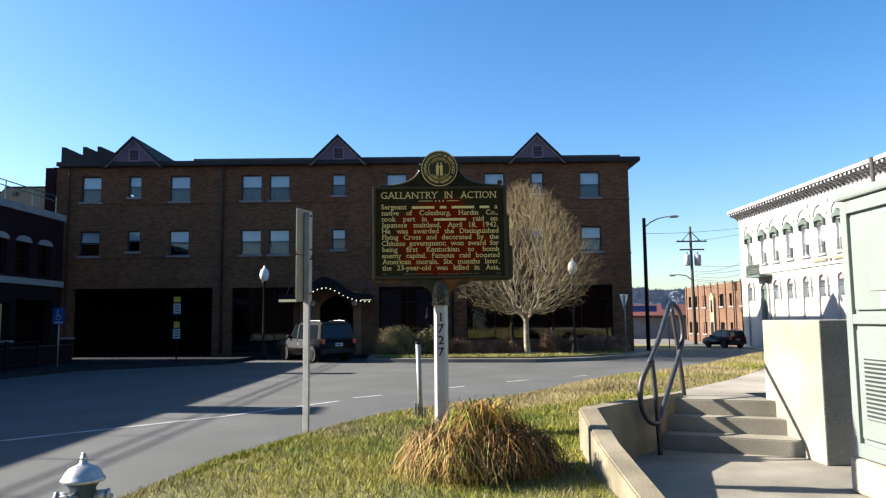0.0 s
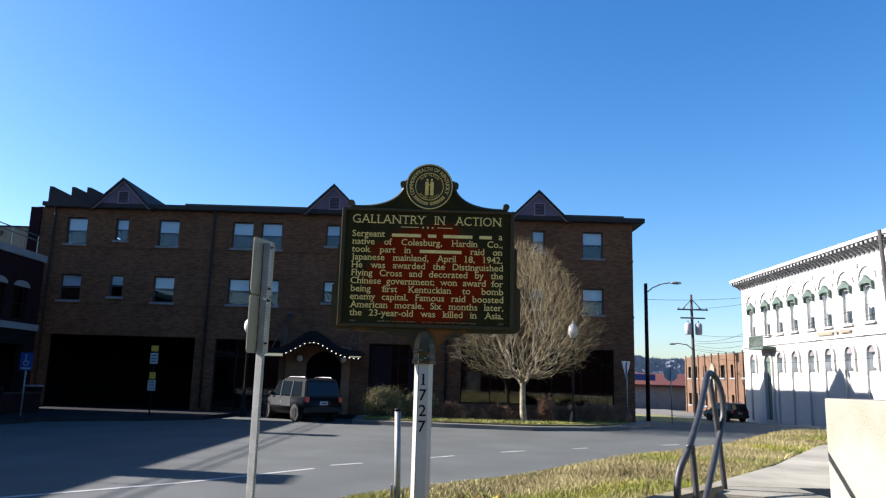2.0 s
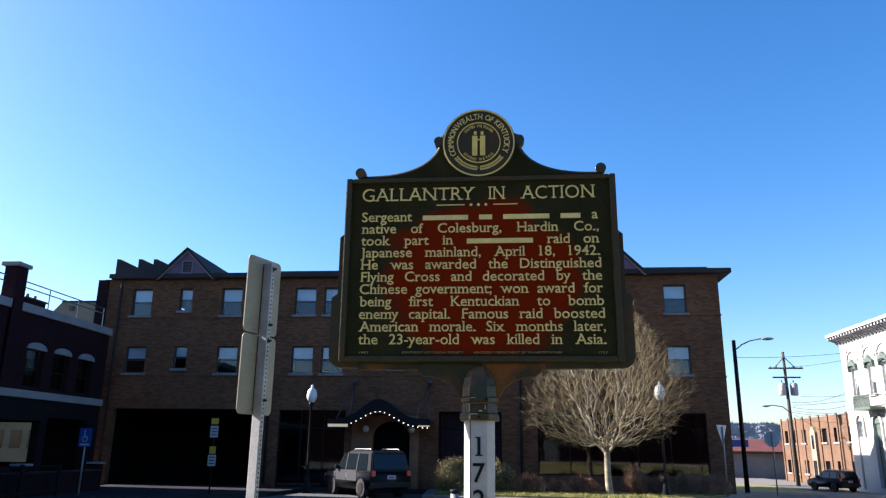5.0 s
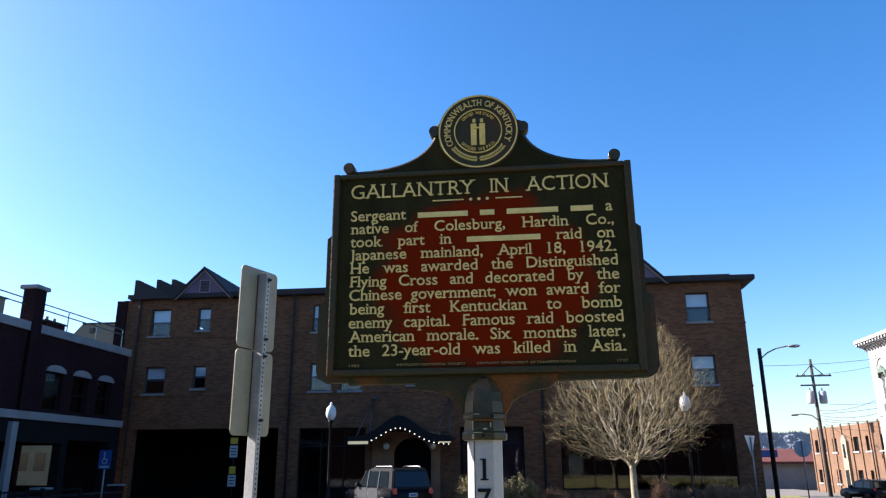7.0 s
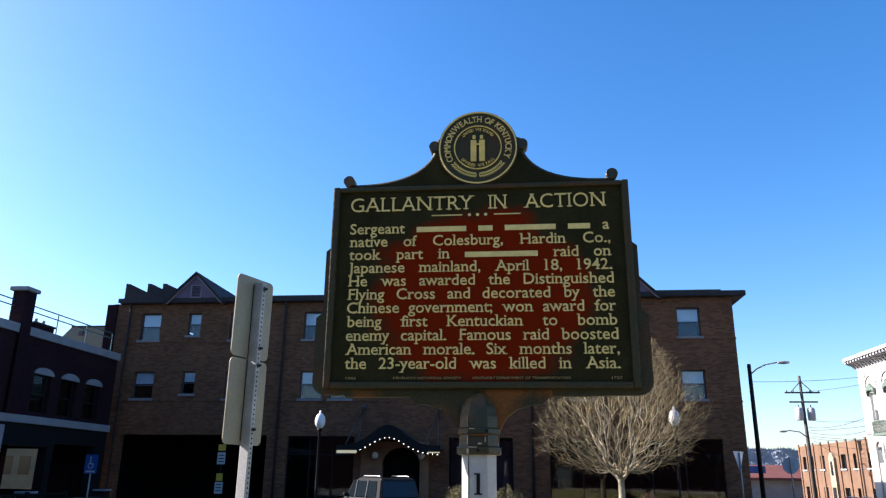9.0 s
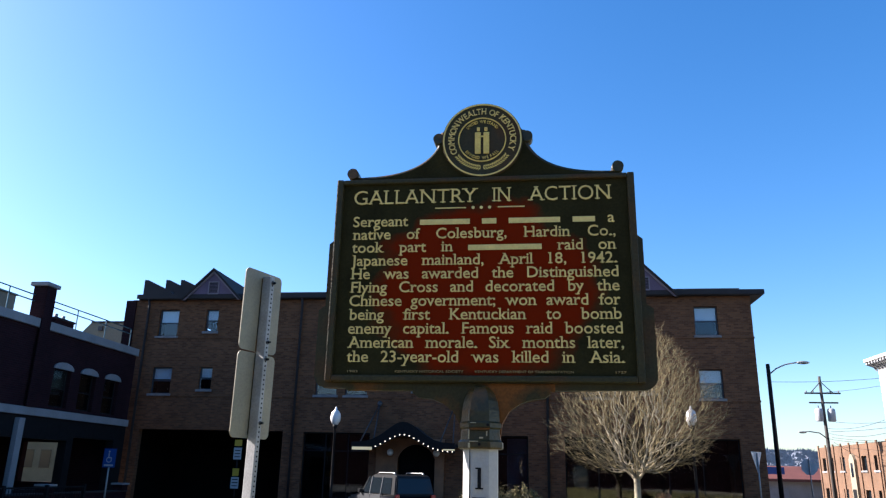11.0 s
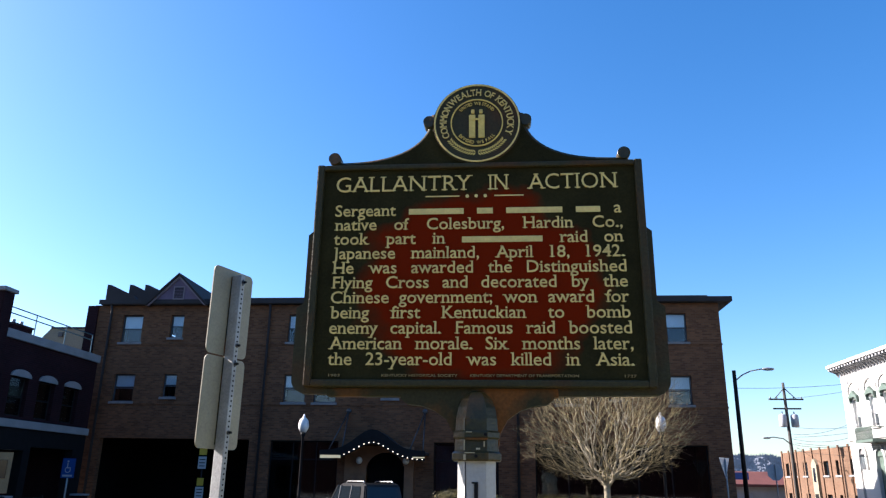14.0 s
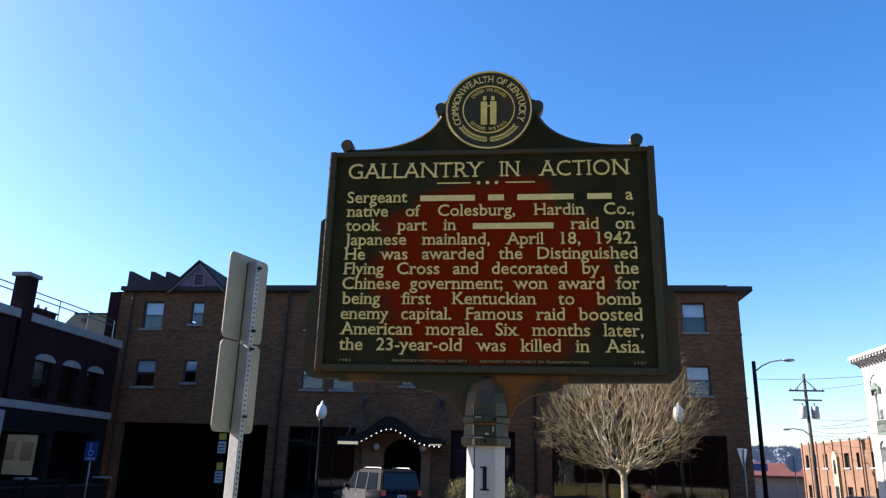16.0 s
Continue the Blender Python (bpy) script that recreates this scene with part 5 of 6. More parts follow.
for k in range(14):
    part("louvre", box(B(), -0.486, -0.4795, -0.9, 0.45, 0.545 + k * 0.030, 0.560 + k * 0.030), CABINET, vent)
part("upper_door", box(B(), -0.472, -0.4515, -1.25, 0.53, 1.30, 1.97, 0.006), CABINET, cab)
part("switch_box", box(B(), -0.60, -0.473, -0.25, 0.12, 1.42, 1.78, 0.006), CABINET, cab, "small box on the cabinet door")
part("notice", box(B(), -0.4755, -0.4725, -0.3, 0.2, 1.31, 1.42), WHITEP, cab)

# ---- bare tree ----
tree = thing("bare_tree", pose(3.55, 33.0, -0.05), "leafless pale-barked street tree with a dense crown of fine twigs", "tree")
rng = np.random.default_rng(5)


def crown_r(z):
    """Half-width of the crown at a height."""
    return np.interp(z, (1.75, 2.3, 3.3, 4.2, 5.4, 6.7, 7.2, 7.7), (0.7, 2.5, 3.25, 3.1, 2.5, 1.7, 1.15, 0.2))


# tips through the crown, nearest the crotch first; each joins the branch that it best carries on
CROTCH = np.array((0.0, 0.0, 1.5))
tips = []
while len(tips) < 5600:
    z, a, q = rng.uniform(1.8, 7.65), rng.uniform(0, math.tau), rng.uniform(0.05, 1) ** 0.5
    r = crown_r(z) * q * (1 + 0.10 * math.sin(5 * a + z * 2) + rng.normal(0, 0.05))
    if rng.random() < crown_r(z) / 3.3:
        tips.append((r * math.cos(a), r * math.sin(a), z))
tips = sorted(tips, key=lambda p: float(np.linalg.norm(np.array(p) - CROTCH)))
node, up_of, way = [CROTCH], [-1], [np.array((0.0, 0.0, 1.0))]
for k in range(15):
    a, lean = k * 2.4, 0.14 + 0.80 * (k % 5) / 4
    d = np.array((math.cos(a) * lean, math.sin(a) * lean, 1.0 - 0.30 * lean))
    d /= np.linalg.norm(d)
    last = 0
    for j in range(4):
        d = d + np.array((*rng.normal(0, 0.07, 2), 0.05))
        d /= np.linalg.norm(d)
        node.append(node[last] + d * 0.30)
        up_of.append(last)
        way.append(d)
        last = len(node) - 1
for p in tips:
    p = np.array(p)
    gap = p - np.array(node)
    far = np.linalg.norm(gap, axis=1) + 1e-6
    out = (p - CROTCH) / np.linalg.norm(p - CROTCH)
    turn = 1 - (gap * np.array(way)).sum(1) / far + 0.6 * (1 - gap @ out / far)
    last = int(np.argmin(far * (1 + 2.8 * turn) + (far < 0.08) * 9))
    d0, span, start = way[last], far[last], node[last]
    steps = 2 if span < 0.5 else 4
    for j in range(1, steps + 1):
        u = j / steps
        bend = start + d0 * span * 0.6 * u
        q = bend * (1 - u) + (p * u + (start) * (1 - u)) * u + rng.normal(0, 0.007, 3)
        d = q - node[last]
        d = d / (np.linalg.norm(d) + 1e-6)
        node.append(q)
        up_of.append(last)
        way.append(d)
        last = len(node) - 1
load = [1] * len(node)
for k in range(len(node) - 1, 0, -1):
    load[up_of[k]] += load[k]
limbs, twigs = B(), B()


def girth(k):
    return min(0.058, 0.0021 * load[k] ** 0.43)


for k in range(1, len(node)):
    r1 = girth(k)
    r0 = min(girth(up_of[k]), r1 * 1.25)
    rod(limbs if r1 > 0.013 else twigs, node[up_of[k]], node[k], r0, r1, 6 if r1 > 0.013 else 3, caps=False)
    if load[k] < 6:
        for _ in range(2 if load[k] < 3 else 1):
            d = way[k] + rng.normal(0, 0.42, 3) + np.array((0, 0, 0.15))
            d /= np.linalg.norm(d)
            rod(twigs, node[k], node[k] + d * rng.uniform(0.15, 0.45), 0.0026, 0.0018, 3, caps=False)
bm = B()
rod(bm, (0.05, 0, -0.1), (0.0, 0, 0.7), 0.16, 0.125, 12, caps=False)
rod(bm, (0.0, 0, 0.7), (0.0, 0, 1.60), 0.125, 0.115, 12, caps=False)
part("trunk", bm, BARK, tree)
part("limb_framework", limbs, BARK, tree)
part("crown", twigs, TWIG, tree, "dense fine twigs")


# ---- bushes in the bed ----
def bush(x, y, w, d, h, material, label, seed, wispy=False):
    r = random.Random(seed)
    th = thing("bush", pose(x, y, -0.03), label, "bush", "bushes before the inn")
    st, lv = B(), B()
    for k in range(26):
        a, s = r.uniform(0, math.tau), r.uniform(0.2, 1)
        rod(st, (math.cos(a) * 0.1, math.sin(a) * 0.1, 0), (math.cos(a) * s * w * 0.45, math.sin(a) * s * d * 0.45, h * r.uniform(0.5, 0.95)), 0.012, 0.004, 4, caps=False)
    for k in range(int(2600 * w * h)):
        a, s, t = r.uniform(0, math.tau), r.random() ** 0.5, r.random() ** 0.8
        k2 = (0.72 + 0.30 * math.sin(a * 3 + seed) * r.random() + 0.28 * noise.noise((math.cos(a) * 2.2 + seed, math.sin(a) * 2.2, t * 3))) * math.sqrt(max(0.05, 1 - (t * 0.97) ** 4)) * (0.7 + 0.3 * min(1, t * 3))
        c = Vector((math.cos(a) * s * w * 0.5 * k2, math.sin(a) * s * d * 0.5 * k2, 0.06 + t * h * (0.72 + 0.25 * r.random() + 0.5 * noise.noise((math.cos(a) * s * 2.6 + seed * 3, math.sin(a) * s * 2.6, 1.5)))))
        u = Vector((r.gauss(0, 0.4 if wispy else 1), r.gauss(0, 0.4 if wispy else 1), r.gauss(0, 1))).normalized() * r.uniform(0.05, 0.13 if wispy else 0.06)
        v = u.orthogonal().normalized() * (r.uniform(0.004, 0.009) if wispy else r.uniform(0.012, 0.025))
        lv.faces.new([lv.verts.new(q) for q in (c - u, c + v, c + u, c - v)])
    part("stem_tangle", st, WOODPOLE, th)
    part("foliage", lv, material, th)


bush(-2.25, 32.9, 2.9, 1.3, 1.12, BUSH, "spreading olive-gold bush with thin winter foliage", 1, True)
bush(-0.75, 33.1, 2.1, 1.1, 1.0, BUSH, "spreading olive-gold bush with thin winter foliage", 2)
for k, (x, y, w, h) in enumerate(((0.5, 33.0, 1.5, 0.65), (1.7, 33.3, 1.1, 0.45), (2.7, 33.3, 1.4, 0.6), (4.7, 33.3, 1.2, 1.05), (5.6, 33.4, 1.2, 0.75), (6.5, 33.6, 1.3, 0.85), (7.3, 34.0, 1.2, 0.8), (8.0, 34.5, 1.2, 0.75))):
    bush(x, y, w * 1.35, 0.9, h * 0.9, BUSH_RED, "low russet bush of dry upright twigs", 10 + k, True)

# ---- street lamps, poles and wires ----
gl = thing("globe_lamp", pose(-7.97, 31.9, -0.1) @ Matrix.Diagonal((1, 1, 1.03, 1)), "black post lamp with a white acorn globe", "street lamp", "post lamps")
part("post", lathe(B(), (0, 0, 0), [(0.16, 0), (0.16, 0.2), (0.09, 0.5), (0.055, 0.7), (0.045, 3.15), (0.09, 3.2), (0.10, 3.3)], 12), BLACK, gl)
part("globe", lathe(B(), (0, 0, 0), [(0.10, 3.301), (0.19, 3.45), (0.205, 3.58), (0.17, 3.74), (0.09, 3.83), (0.05, 3.86), (0.04, 3.93), (0.01, 3.97)], 18), GLOBE, gl, "white acorn glass globe")
copy_thing(gl, pose(5.62, 32.6, -0.10) @ Matrix.Diagonal((1, 1, 1.06, 1)))

col = thing("street_light", pose(14.75, 53.5, -0.85), "tall black steel street light with a single arm", "street lamp")
part("column", rod(B(), (0, 0, 0), (0, 0, 9.7), 0.15, 0.12, 12), BLACK, col)
bm = B()
pipe(bm, [(0, 0, 9.0), (0.5, 0, 9.4), (1.1, 0, 9.68), (1.9, 0, 9.82)], 0.045)
part("arm", bm, STEEL, col)
bm = B()
ball(bm, (2.2, 0, 9.8), (0.42, 0.16, 0.11), 16, 8)
part("lamp_head", bm, STEEL, col)

util = thing("utility_pole", pose(25.6, 75.0, -1.35), "weathered wooden utility pole with transformers", "utility pole")
part("pole", rod(B(), (0, 0, 0), (-0.1, 0, 12.2), 0.19, 0.12, 10), WOODPOLE, util)
for z, w in ((10.6, 1.55), (9.75, 1.25)):
    part("crossarm", box(B(), -w, w, -0.08, 0.08, z, z + 0.13), WOODPOLE, util)
bm = B()
for s in (-1, 1):
    rod(bm, (-0.09 + s * 1.0, -0.1, 10.65), (-0.09, -0.1, 11.7), 0.04, n=6)
part("brace", bm, WOODPOLE, util)
for x in (-0.62, 0.62):
    part("transformer", lathe(B(), (x * 0.85, -0.1, 8.15), [(0.29, 0), (0.34, 0.06), (0.34, 1.0), (0.26, 1.12), (0.06, 1.18), (0.05, 1.4)], 14), SIGNBACK, util, "grey transformer can")
for x in (-1.4, -0.8, 0.7, 1.4):
    part("insulator", lathe(B(), (x, 0, 10.731), [(0.05, 0), (0.07, 0.08), (0.05, 0.16), (0.02, 0.2)], 8), TRIM, util)
bm = B()
pipe(bm, [(0, 0, 6.6), (-0.8, -0.4, 7.1), (-1.8, -0.8, 7.2), (-2.3, -1.0, 7.15)], 0.05, 6)
ball(bm, (-2.5, -1.1, 7.1), (0.38, 0.14, 0.1), 12, 6)
part("lamp_arm", bm, STEEL, util)
near = thing("utility_pole", pose(27.0, 44.6, -0.9), "slim grey utility pole before the white hall", "utility pole")
part("pole", rod(B(), (0, 0, 0), (-0.5, 0, 12.2), 0.16, 0.12, 10), WOODPOLE, near)


def wire(a, b, sag, name="overhead_wire"):
    a, b = Vector(a), Vector(b)
    pts = [a.lerp(b, k / 14) - Vector((0, 0, sag * 4 * (k / 14) * (1 - k / 14))) for k in range(15)]
    bm = B()
    pipe(bm, pts, 0.014, 5)
    tagged(finish(name, bm, BLACK), "thin dark overhead wire", "wire", "overhead wires")


for z0, z1, sag in ((9.4, 8.9, 0.5), (5.9, 6.4, 0.5), (5.4, 5.0, 0.7), (4.7, 3.7, 0.5), (6.8, 7.2, 1.0)):
    wire((25.9, 74.9, z0), (26.6, 44.6, z1), sag)
wire((26.0, 74.9, 5.0), (36, 84, 1.5), 0.2)
for z0, y, z1, sag in ((6.2, 68.0, 6.6, 0.35), (5.8, 67.0, 5.6, 0.4), (5.3, 66.0, 4.9, 0.3)):
    wire((25.5, 74.9, z0), (27.9, y, z1), sag)
wire((14.75, 53.5, 7.7), (27.9, 62, 9.4), 0.2)
for z0, z1 in ((10.6, 10.9), (9.6, 9.9)):
    wire((26.6, 44.6, z0), (25, -20, z1), 1.0)

# ---- traffic signs ----
yl = thing("yield_sign", pose(8.35, 34.5, -0.1, 0, 0, 50), "bare back of a triangular give-way sign on a steel post", "sign")
part("plate", slab(B(), [(-0.45, 2.75), (0.45, 2.75), (0.0, 1.95)], "y", -0.004, 0.004), SIGNBACK, yl)
part("post", rod(B(), (0, -0.035, 0), (0, -0.035, 2.7), 0.03, n=8), STEEL, yl)
st = thing("stop_sign", pose(12.1, 40.0, -0.33), "bare back of an octagonal stop sign on a steel post", "sign")
part("plate", slab(B(), [(0.38 * math.cos(radians(22.5 + 45 * k)), 2.55 + 0.38 * math.sin(radians(22.5 + 45 * k))) for k in range(8)], "y", -0.004, 0.004), SIGNBACK, st)
part("post", rod(B(), (0, -0.035, 0), (0, -0.035, 2.9), 0.03, n=8), STEEL, st)
hc = thing("parking_sign", pose(-15.0, 28.3, -0.1, 0, 0, 0), "blue accessible-parking sign with a white symbol", "sign")
part("post", rod(B(), (0, 0.03, 0), (0, 0.03, 2.1), 0.03, n=8), STEEL, hc)
pl = part("plate", box(B(), -0.23, 0.23, -0.008, -0.002, 1.62, 2.25), BLUE, hc)
bm = B()
ball(bm, (-0.03, -0.010, 2.15), (0.035, 0.003, 0.035), 10, 6)
box(bm, -0.05, -0.015, -0.012, -0.009, 1.93, 2.1)
box(bm, -0.03, 0.08, -0.012, -0.009, 1.93, 1.96)
box(bm, 0.06, 0.09, -0.012, -0.009, 1.82, 1.94)
n = 14
for k in range(n):
    a = radians(110 + 230 * k / n)
    b = radians(110 + 230 * (k + 1) / n)
    bm.faces.new([bm.verts.new((0.10 * math.cos(t) * q - 0.01, -0.0105, 1.88 + 0.10 * math.sin(t) * q)) for t, q in ((a, 1), (b, 1), (b, 0.75), (a, 0.75))])
part("symbol", bm, WHITEP, pl)
part("symbol_bar", box(B(), -0.17, 0.17, -0.012, -0.009, 1.66, 1.72), WHITEP, pl)
nt = thing("notice_sign", pose(-11.15, 30.25, -0.1), "slim post with yellow and white notice plates", "sign")
part("post", rod(B(), (0, 0.03, 0), (0, 0.03, 2.7), 0.03, n=8), BLACK, nt)
for z0, z1, w, m in ((2.48, 2.70, 0.14, YELLOW), (2.0, 2.42, 0.15, WHITEP), (1.42, 1.68, 0.12, YELLOW), (0.98, 1.38, 0.15, WHITEP)):
    p = part("plate", box(B(), -w, w, -0.008, -0.002, z0, z1), m, nt)
    if m is WHITEP:
        for k in range(3):
            part("text_bar", box(B(), -w * 0.7, w * 0.7, -0.011, -0.0085, z0 + 0.08 + k * 0.11, z0 + 0.11 + k * 0.11), BLACK, p)


# ---- cars ----
def car(m, label, paint, upper, length=4.4, width=1.78, height=1.72, flank=None):
    th = thing("car", m, label, "car")
    h, l, w = height, length, width / 2
    lower = [(-l / 2, 0.42), (-l / 2 - 0.02, 0.62), (-l / 2 + 0.02, 0.98), (l / 2 - 1.15, 1.02), (l / 2 - 0.2, 0.86), (l / 2, 0.66), (l / 2, 0.38), (l / 2 - 0.35, 0.30), (-l / 2 + 0.3, 0.30)]
    bm = B()
    slab(bm, lower, "x", -w, w)
    bmesh.ops.bevel(bm, geom=list(bm.edges), offset=0.06, segments=3, affect="EDGES")
    for f in bm.faces:
        f.smooth = True
    part("body", bm, paint, th)
    bm = B()
    top = [(-l / 2 + 0.03, 0.97), (-l / 2 + 0.22, h - 0.06), (-l / 2 + 0.4, h), (l / 2 - 2.25, h), (l / 2 - 2.0, h - 0.05), (l / 2 - 1.2, 1.0)]
    lo, hi = [], []
    for s, out in ((-1, lo), (1, hi)):
        for y, z in top:
            k = 1 - 0.16 * max(0, (z - 0.97)) / (h - 0.97)
            out.append(bm.verts.new((s * w * k * 0.985, y, z)))
    bm.faces.new(lo), bm.faces.new(hi[::-1])
    for k in range(len(top)):
        j = (k + 1) % len(top)
        bm.faces.new((lo[k], hi[k], hi[j], lo[j]))
    bmesh.ops.recalc_face_normals(bm, faces=bm.faces)
    bmesh.ops.bevel(bm, geom=list(bm.edges), offset=0.04, segments=2, affect="EDGES")
    cabin = part("cabin", bm, upper, th)
    for s in (-1, 1):
        for y0, y1 in ((-l / 2 + 0.38, -l / 2 + 1.15), (-l / 2 + 1.25, -l / 2 + 2.1), (-l / 2 + 2.2, l / 2 - 1.45)):
            bm = B()
            x0, x1 = s * (w * 0.99 + 0.004), s * (w * 0.86 + 0.01)
            back = 0.12 if y0 < -l / 2 + 0.5 else 0.0
            front = 0.5 if y1 > l / 2 - 1.6 else 0.0
            q = [(x0, y0, 1.04), (x0, y1, 1.04), (x1, y1 - front, h - 0.12), (x1, y0 + back, h - 0.12)]
            q2 = [(x - s * 0.03, y, z) for x, y, z in q]
            a, b = [bm.verts.new(v) for v in q], [bm.verts.new(v) for v in q2]
            bm.faces.new(a), bm.faces.new(b[::-1])
            for k in range(4):
                bm.faces.new((a[k], a[(k + 1) % 4], b[(k + 1) % 4], b[k]))
            bmesh.ops.recalc_face_normals(bm, faces=bm.faces)
            part("side_window", bm, CARGLASS, cabin)
        # Panels in the lighter paint stand in for light on the side.
        if flank:
            for y0, y1 in ((-l / 2 + 1.22, -l / 2 + 2.12), (-l / 2 + 2.16, l / 2 - 1.22)):
                part("door", box(B(), s * (w - 0.02), s * (w + 0.012), y0, y1, 0.60, 1.0, 0.008), flank, th, "silver door panel, paler for light on the flank")
            part("fender", box(B(), s * (w - 0.02), s * (w + 0.010), l / 2 - 1.19, l / 2 - 0.35, 0.72, 0.90, 0.008), flank, th, "silver front fender, paler for light on the flank")
            for y0, dy, x in ((-l / 2 + 1.2, 0.0, 0.0), (-l / 2 + 2.15, 0.0, 0.0), (l / 2 - 1.40, -0.48, 0.0)):
                bm = B()
                rod(bm, (s * (w * 0.99 + 0.008), y0, 1.0), (s * (w * 0.86 + 0.014), y0 + dy, h - 0.09), 0.032, 0.032, 6)
                part("pillar", bm, flank, cabin, "silver window pillar, paler for light on the flank")
        part("roof_rail", pipe(B(), [(s * w * 0.7, -l / 2 + 0.5, h + 0.01), (s * w * 0.7, -l / 2 + 0.6, h + 0.06), (s * w * 0.7, l / 2 - 2.4, h + 0.06), (s * w * 0.7, l / 2 - 2.3, h + 0.01)], 0.022, 6), SILVER, th)
        part("mirror", box(B(), s * (w + 0.16), s * (w - 0.02), l / 2 - 1.5, l / 2 - 1.35, 1.02, 1.17, 0.03), upper, th)
        part("tail_light", box(B(), s * (w - 0.20), s * (w - 0.02), -l / 2 - 0.035, -l / 2 + 0.05, 0.80, 1.02, 0.02), TAIL, th)
        part("headlight", box(B(), s * (w - 0.42), s * (w - 0.05), l / 2 - 0.12, l / 2 + 0.01, 0.66, 0.80, 0.02), GLOBE, th)
        for y in (-l / 2 + 0.82, l / 2 - 0.85):
            wh = part("wheel", rod(B(), (s * (w - 0.2), y, 0.35), (s * (w + 0.012), y, 0.35), 0.35, 0.35, 24), RUBBER, th)
            part("rim", rod(B(), (s * (w + 0.013), y, 0.35), (s * (w + 0.024), y, 0.35), 0.22, 0.20, 18), BLACK, wh)
    bm = B()
    yb, yt = -l / 2 + 0.015, -l / 2 + 0.155
    q = [(-w * 0.86, yb - 0.01, 1.06), (w * 0.86, yb - 0.01, 1.06), (w * 0.76, yt - 0.01, h - 0.14), (-w * 0.76, yt - 0.01, h - 0.14)]
    a, b = [bm.verts.new(v) for v in q], [bm.verts.new((x, y + 0.06, z)) for x, y, z in q]
    bm.faces.new(a), bm.faces.new(b[::-1])
    for k in range(4):
        bm.faces.new((a[k], a[(k + 1) % 4], b[(k + 1) % 4], b[k]))
    bmesh.ops.recalc_face_normals(bm, faces=bm.faces)
    part("rear_window", bm, CARGLASS, cabin)
    part("rear_bumper", box(B(), -w * 0.97, w * 0.97, -l / 2 - 0.08, -l / 2 + 0.1, 0.40, 0.60, 0.03), RUBBER, th)
    pt = part("number_plate", box(B(), -0.18, 0.18, -l / 2 - 0.04, -l / 2 - 0.02, 0.70, 0.84), WHITEP, th)
    part("plate_bar", box(B(), -0.13, 0.13, -l / 2 - 0.044, -l / 2 - 0.0405, 0.74, 0.80), BLUE, pt)
    return th


car(pose(-6.05, 33.7, -0.25, 0, 0, 38), "silver sport-utility car with roof rails, lit flanks and shaded rear put into its paint", CARPAINT, CARSHADE, 4.3, 1.76, 1.74, CARLIT)
car(pose(25.2, 66.5, -1.25, 0, 0, 14), "dark parked sport-utility car", CARPAINT, CARPAINT, 4.1, 1.72, 1.6)

# ---- ornamental grass clump ----
clump = thing("grass_clump", pose(0.0, 5.38, 0.40), "drooping tuft of straw-brown ornamental grass at the post", "plant")


def blades(count, at, spread, high, reach, w, seed):
    """A fountain of blades that rise, arch over and hang down round a middle."""
    r = random.Random(seed)
    vs, fs = [], []
    for _ in range(count):
        a, s = r.uniform(0, math.tau), r.random() ** 0.5
        b = a + r.gauss(0, 0.6)
        h, out = high * r.uniform(0.5, 1.08), reach * r.uniform(0.4, 1.25)
        side = Vector((-math.sin(b), math.cos(b), 0)) * w * r.uniform(0.6, 1.3)
        curl, fall = r.gauss(0, 0.30), r.uniform(-0.05, 0.6)
        k0 = len(vs)
        for u, z, t in ((0, 0, 0), (0.14, 0.55, 0.2), (0.36, 0.92, 0.4), (0.60, 1.0, 0.55), (0.82, 0.74, 0.75), (0.97, 0.36 + fall * 0.3, 0.9), (1.02, fall, 1.0)):
            c = Vector((at[0] + math.cos(a) * s * spread + math.cos(b + curl * u * 4) * out * u, at[1] + math.sin(a) * s * spread + math.sin(b + curl * u * 4) * out * u, z * h)) + (Vector((r.gauss(0, 0.014), r.gauss(0, 0.014), r.gauss(0, 0.008))) if t else Vector())
            q = side * (1 - t * 0.8)
            vs += [c - q, c + q]
        fs += [(k0 + 2 * j, k0 + 2 * j + 1, k0 + 2 * j + 3, k0 + 2 * j + 2) for j in range(6)]
    me = bpy.data.meshes.new("blades")
    me.from_pydata([tuple(v) for v in vs], [], fs)
    return me


# Tufts on the right get dark blades, so their colour holds the shade.
TUFTS = [((0.06, 0.06), 0.53, 0.33, (CLUMP, GRASS, CLUMP)), ((-0.27, 0.02), 0.36, 0.27, (CLUMP_PALE, CLUMP_PALE, CLUMP)), ((0.36, 0.0), 0.33, 0.27, (CLUMP_SHADED, CLUMP, CLUMP_SHADED)),
         ((-0.10, -0.17), 0.38, 0.28, (CLUMP_PALE, CLUMP, GRASS)), ((0.20, -0.16), 0.38, 0.28, (CLUMP_SHADED, CLUMP, CLUMP_PALE)), ((-0.12, 0.22), 0.40, 0.28, (CLUMP_PALE, GRASS, CLUMP)), ((0.25, 0.22), 0.38, 0.26, (CLUMP, CLUMP_SHADED, GRASS))]
for k, (at, high, reach, mats) in enumerate(TUFTS):
    for j, mat_of in enumerate(mats):
        me = blades(300, at, 0.09, high * (1.0, 0.95, 0.85)[j], reach * 0.9, 0.0052, 10 * k + j)
        me.materials.append(mat_of)
        ob = new("foliage", me)
        ob.parent = clump

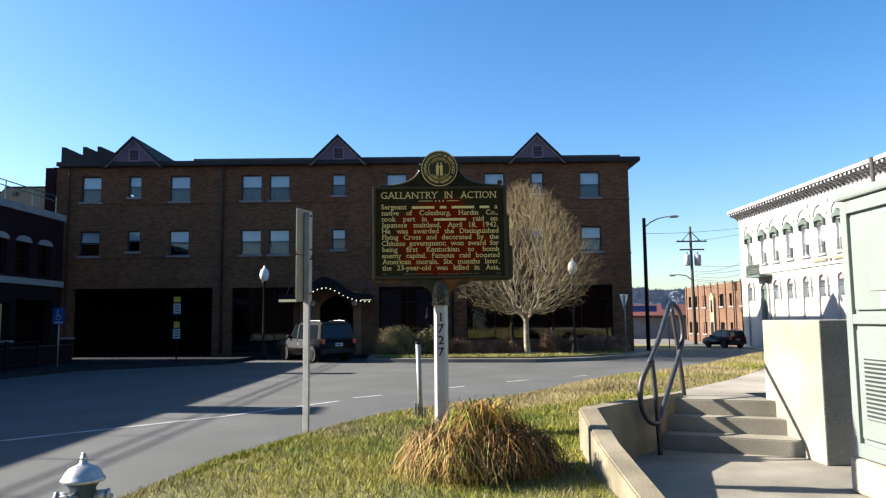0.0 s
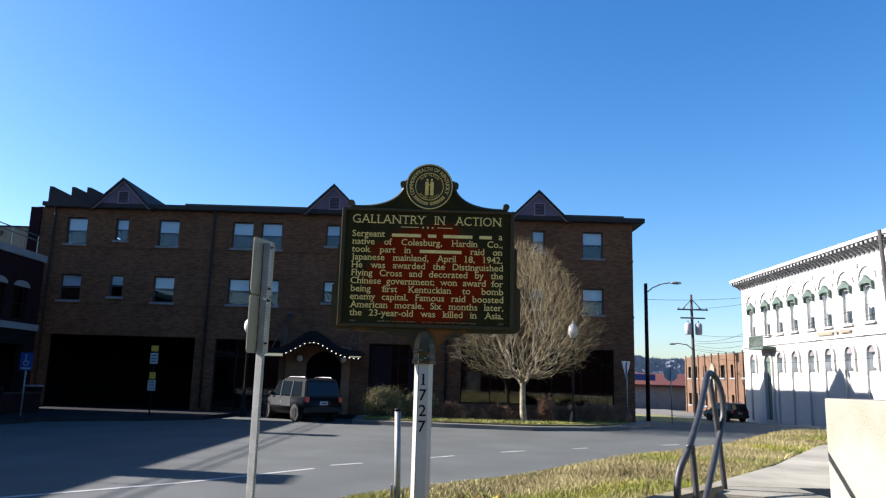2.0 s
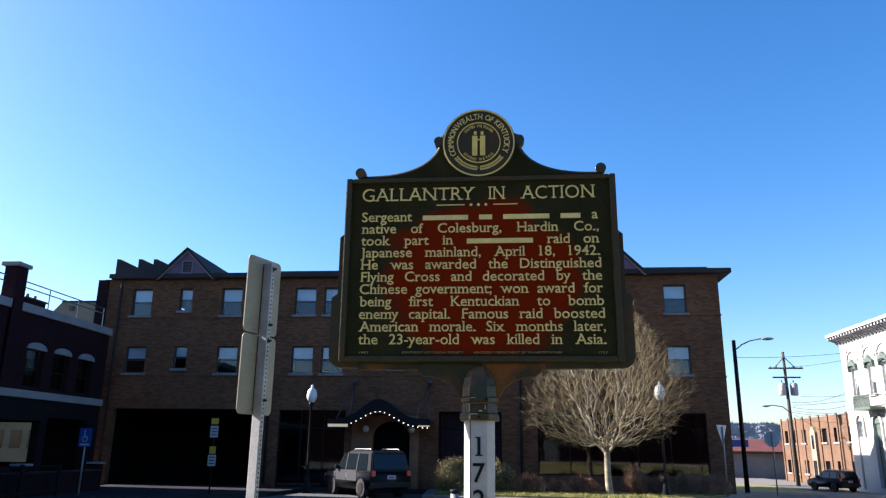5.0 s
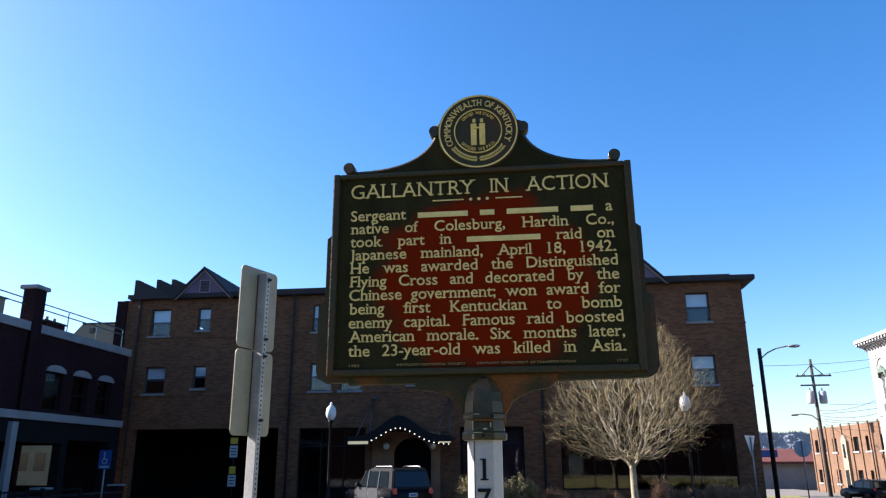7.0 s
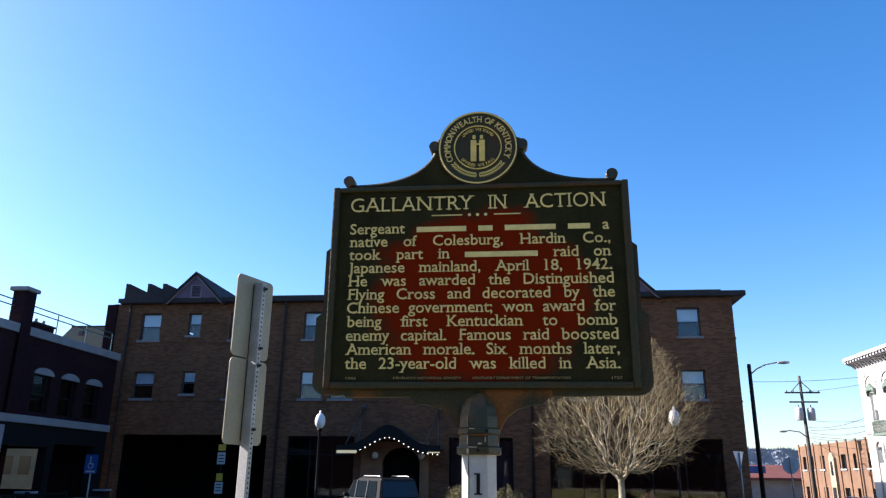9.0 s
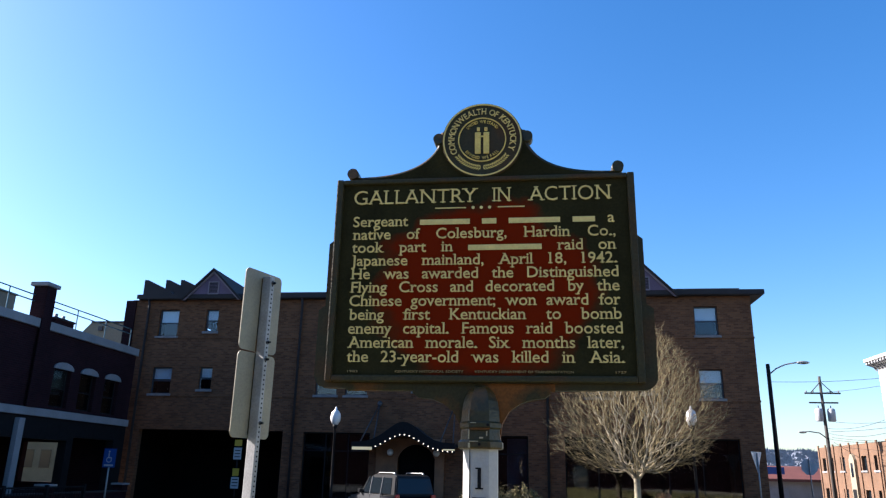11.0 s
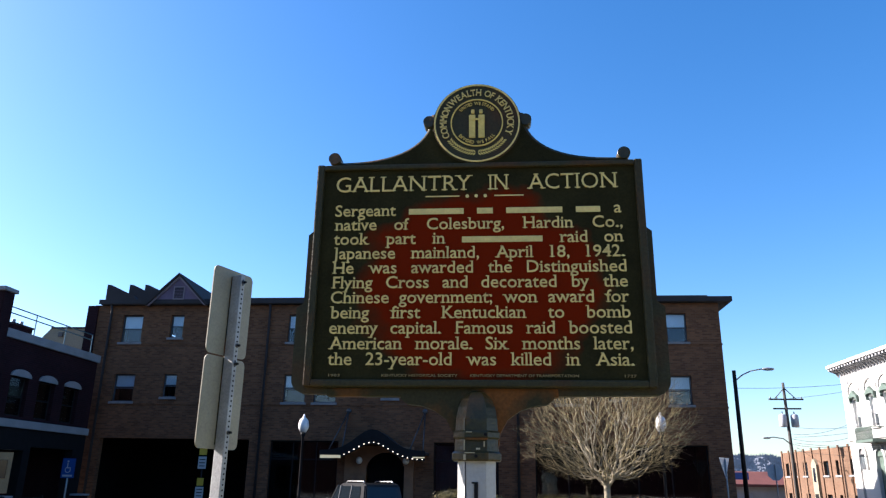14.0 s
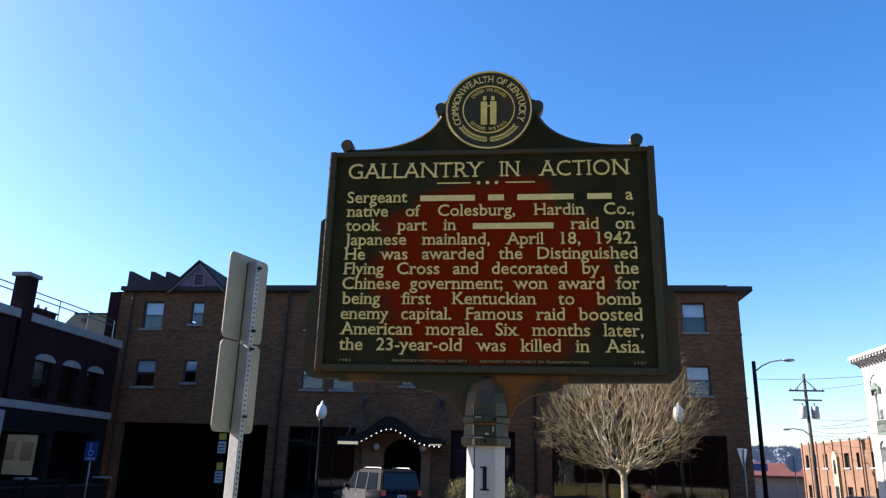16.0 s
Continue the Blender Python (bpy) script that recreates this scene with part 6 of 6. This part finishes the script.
# ---- lawn grass ----
r = random.Random(3)
vs = {0: [], 1: []}
fs = {0: [], 1: []}
for _ in range(150000):
    u = r.random()
    k = 2.0 + (8.6 if u < 0.8 else 9.0) * r.random() ** (0.9 if u < 0.8 else 1.0)
    i = min(int(k * 10), 109)
    f = k * 10 - i
    c = (ca[i][0] * (1 - f) + ca[i + 1][0] * f, ca[i][1] * (1 - f) + ca[i + 1][1] * f)
    q = (ci[i][0] * (1 - f) + ci[i + 1][0] * f, ci[i][1] * (1 - f) + ci[i + 1][1] * f)
    x, y, z = lawn_point(c, q, r.uniform(-0.16, 0.985))
    if y > 18 or y < 2.5:
        continue
    dry = noise.noise((x * 0.9, y * 0.9, 4)) + 0.40 * (smooth(6.5, 9, y) * 2 - 0.9) + r.gauss(0, 0.25) > 0.1
    g = 1 if dry else 0
    h = r.uniform(0.02, 0.055) * (1.0 + 0.05 * max(0, y - 6))
    a, b = r.uniform(0, math.tau), r.uniform(0, math.tau)
    lean, w = r.uniform(0.2, 1.2) * h, r.uniform(0.0018, 0.0042) * (1 + 0.12 * max(0, y - 5))
    n = len(vs[g])
    sx, sy = math.cos(a) * w, math.sin(a) * w
    vs[g] += [(x - sx, y - sy, z - 0.005), (x + sx, y + sy, z - 0.005), (x + math.cos(b) * lean, y + math.sin(b) * lean, z + h)]
    fs[g].append((n, n + 1, n + 2))
for _ in range(9000):
    x, y = r.uniform(-3.0, 8.4), r.uniform(30.9, 33.0)
    edge = 32.2 - 0.242 * (x + 3.1) if x < 0.2 else (31.4 - 0.176 * (x - 0.2) if x < 3.6 else 30.8 + 0.33 * (x - 3.6) + 0.09 * (x - 3.6) ** 2)
    y = edge + 0.06 + (y - 30.9) * 0.75
    g = 1 if r.random() < 0.4 else 0
    n, h, a = len(vs[g]), r.uniform(0.03, 0.11), r.uniform(0, math.tau)
    vs[g] += [(x - math.cos(a) * 0.012, y - math.sin(a) * 0.012, -0.032), (x + math.cos(a) * 0.012, y + math.sin(a) * 0.012, -0.032), (x + r.gauss(0, 0.03), y + r.gauss(0, 0.03), -0.03 + h)]
    fs[g].append((n, n + 1, n + 2))
for g, (name, m, label) in enumerate((("green_grass", GRASS, "short olive-green winter grass"), ("dry_grass", STRAW, "short straw-coloured dead grass"))):
    me = bpy.data.meshes.new(name)
    me.from_pydata(vs[g], [], fs[g])
    me.materials.append(m)
    tagged(new(name, me), label, "grass", kind="stuff")
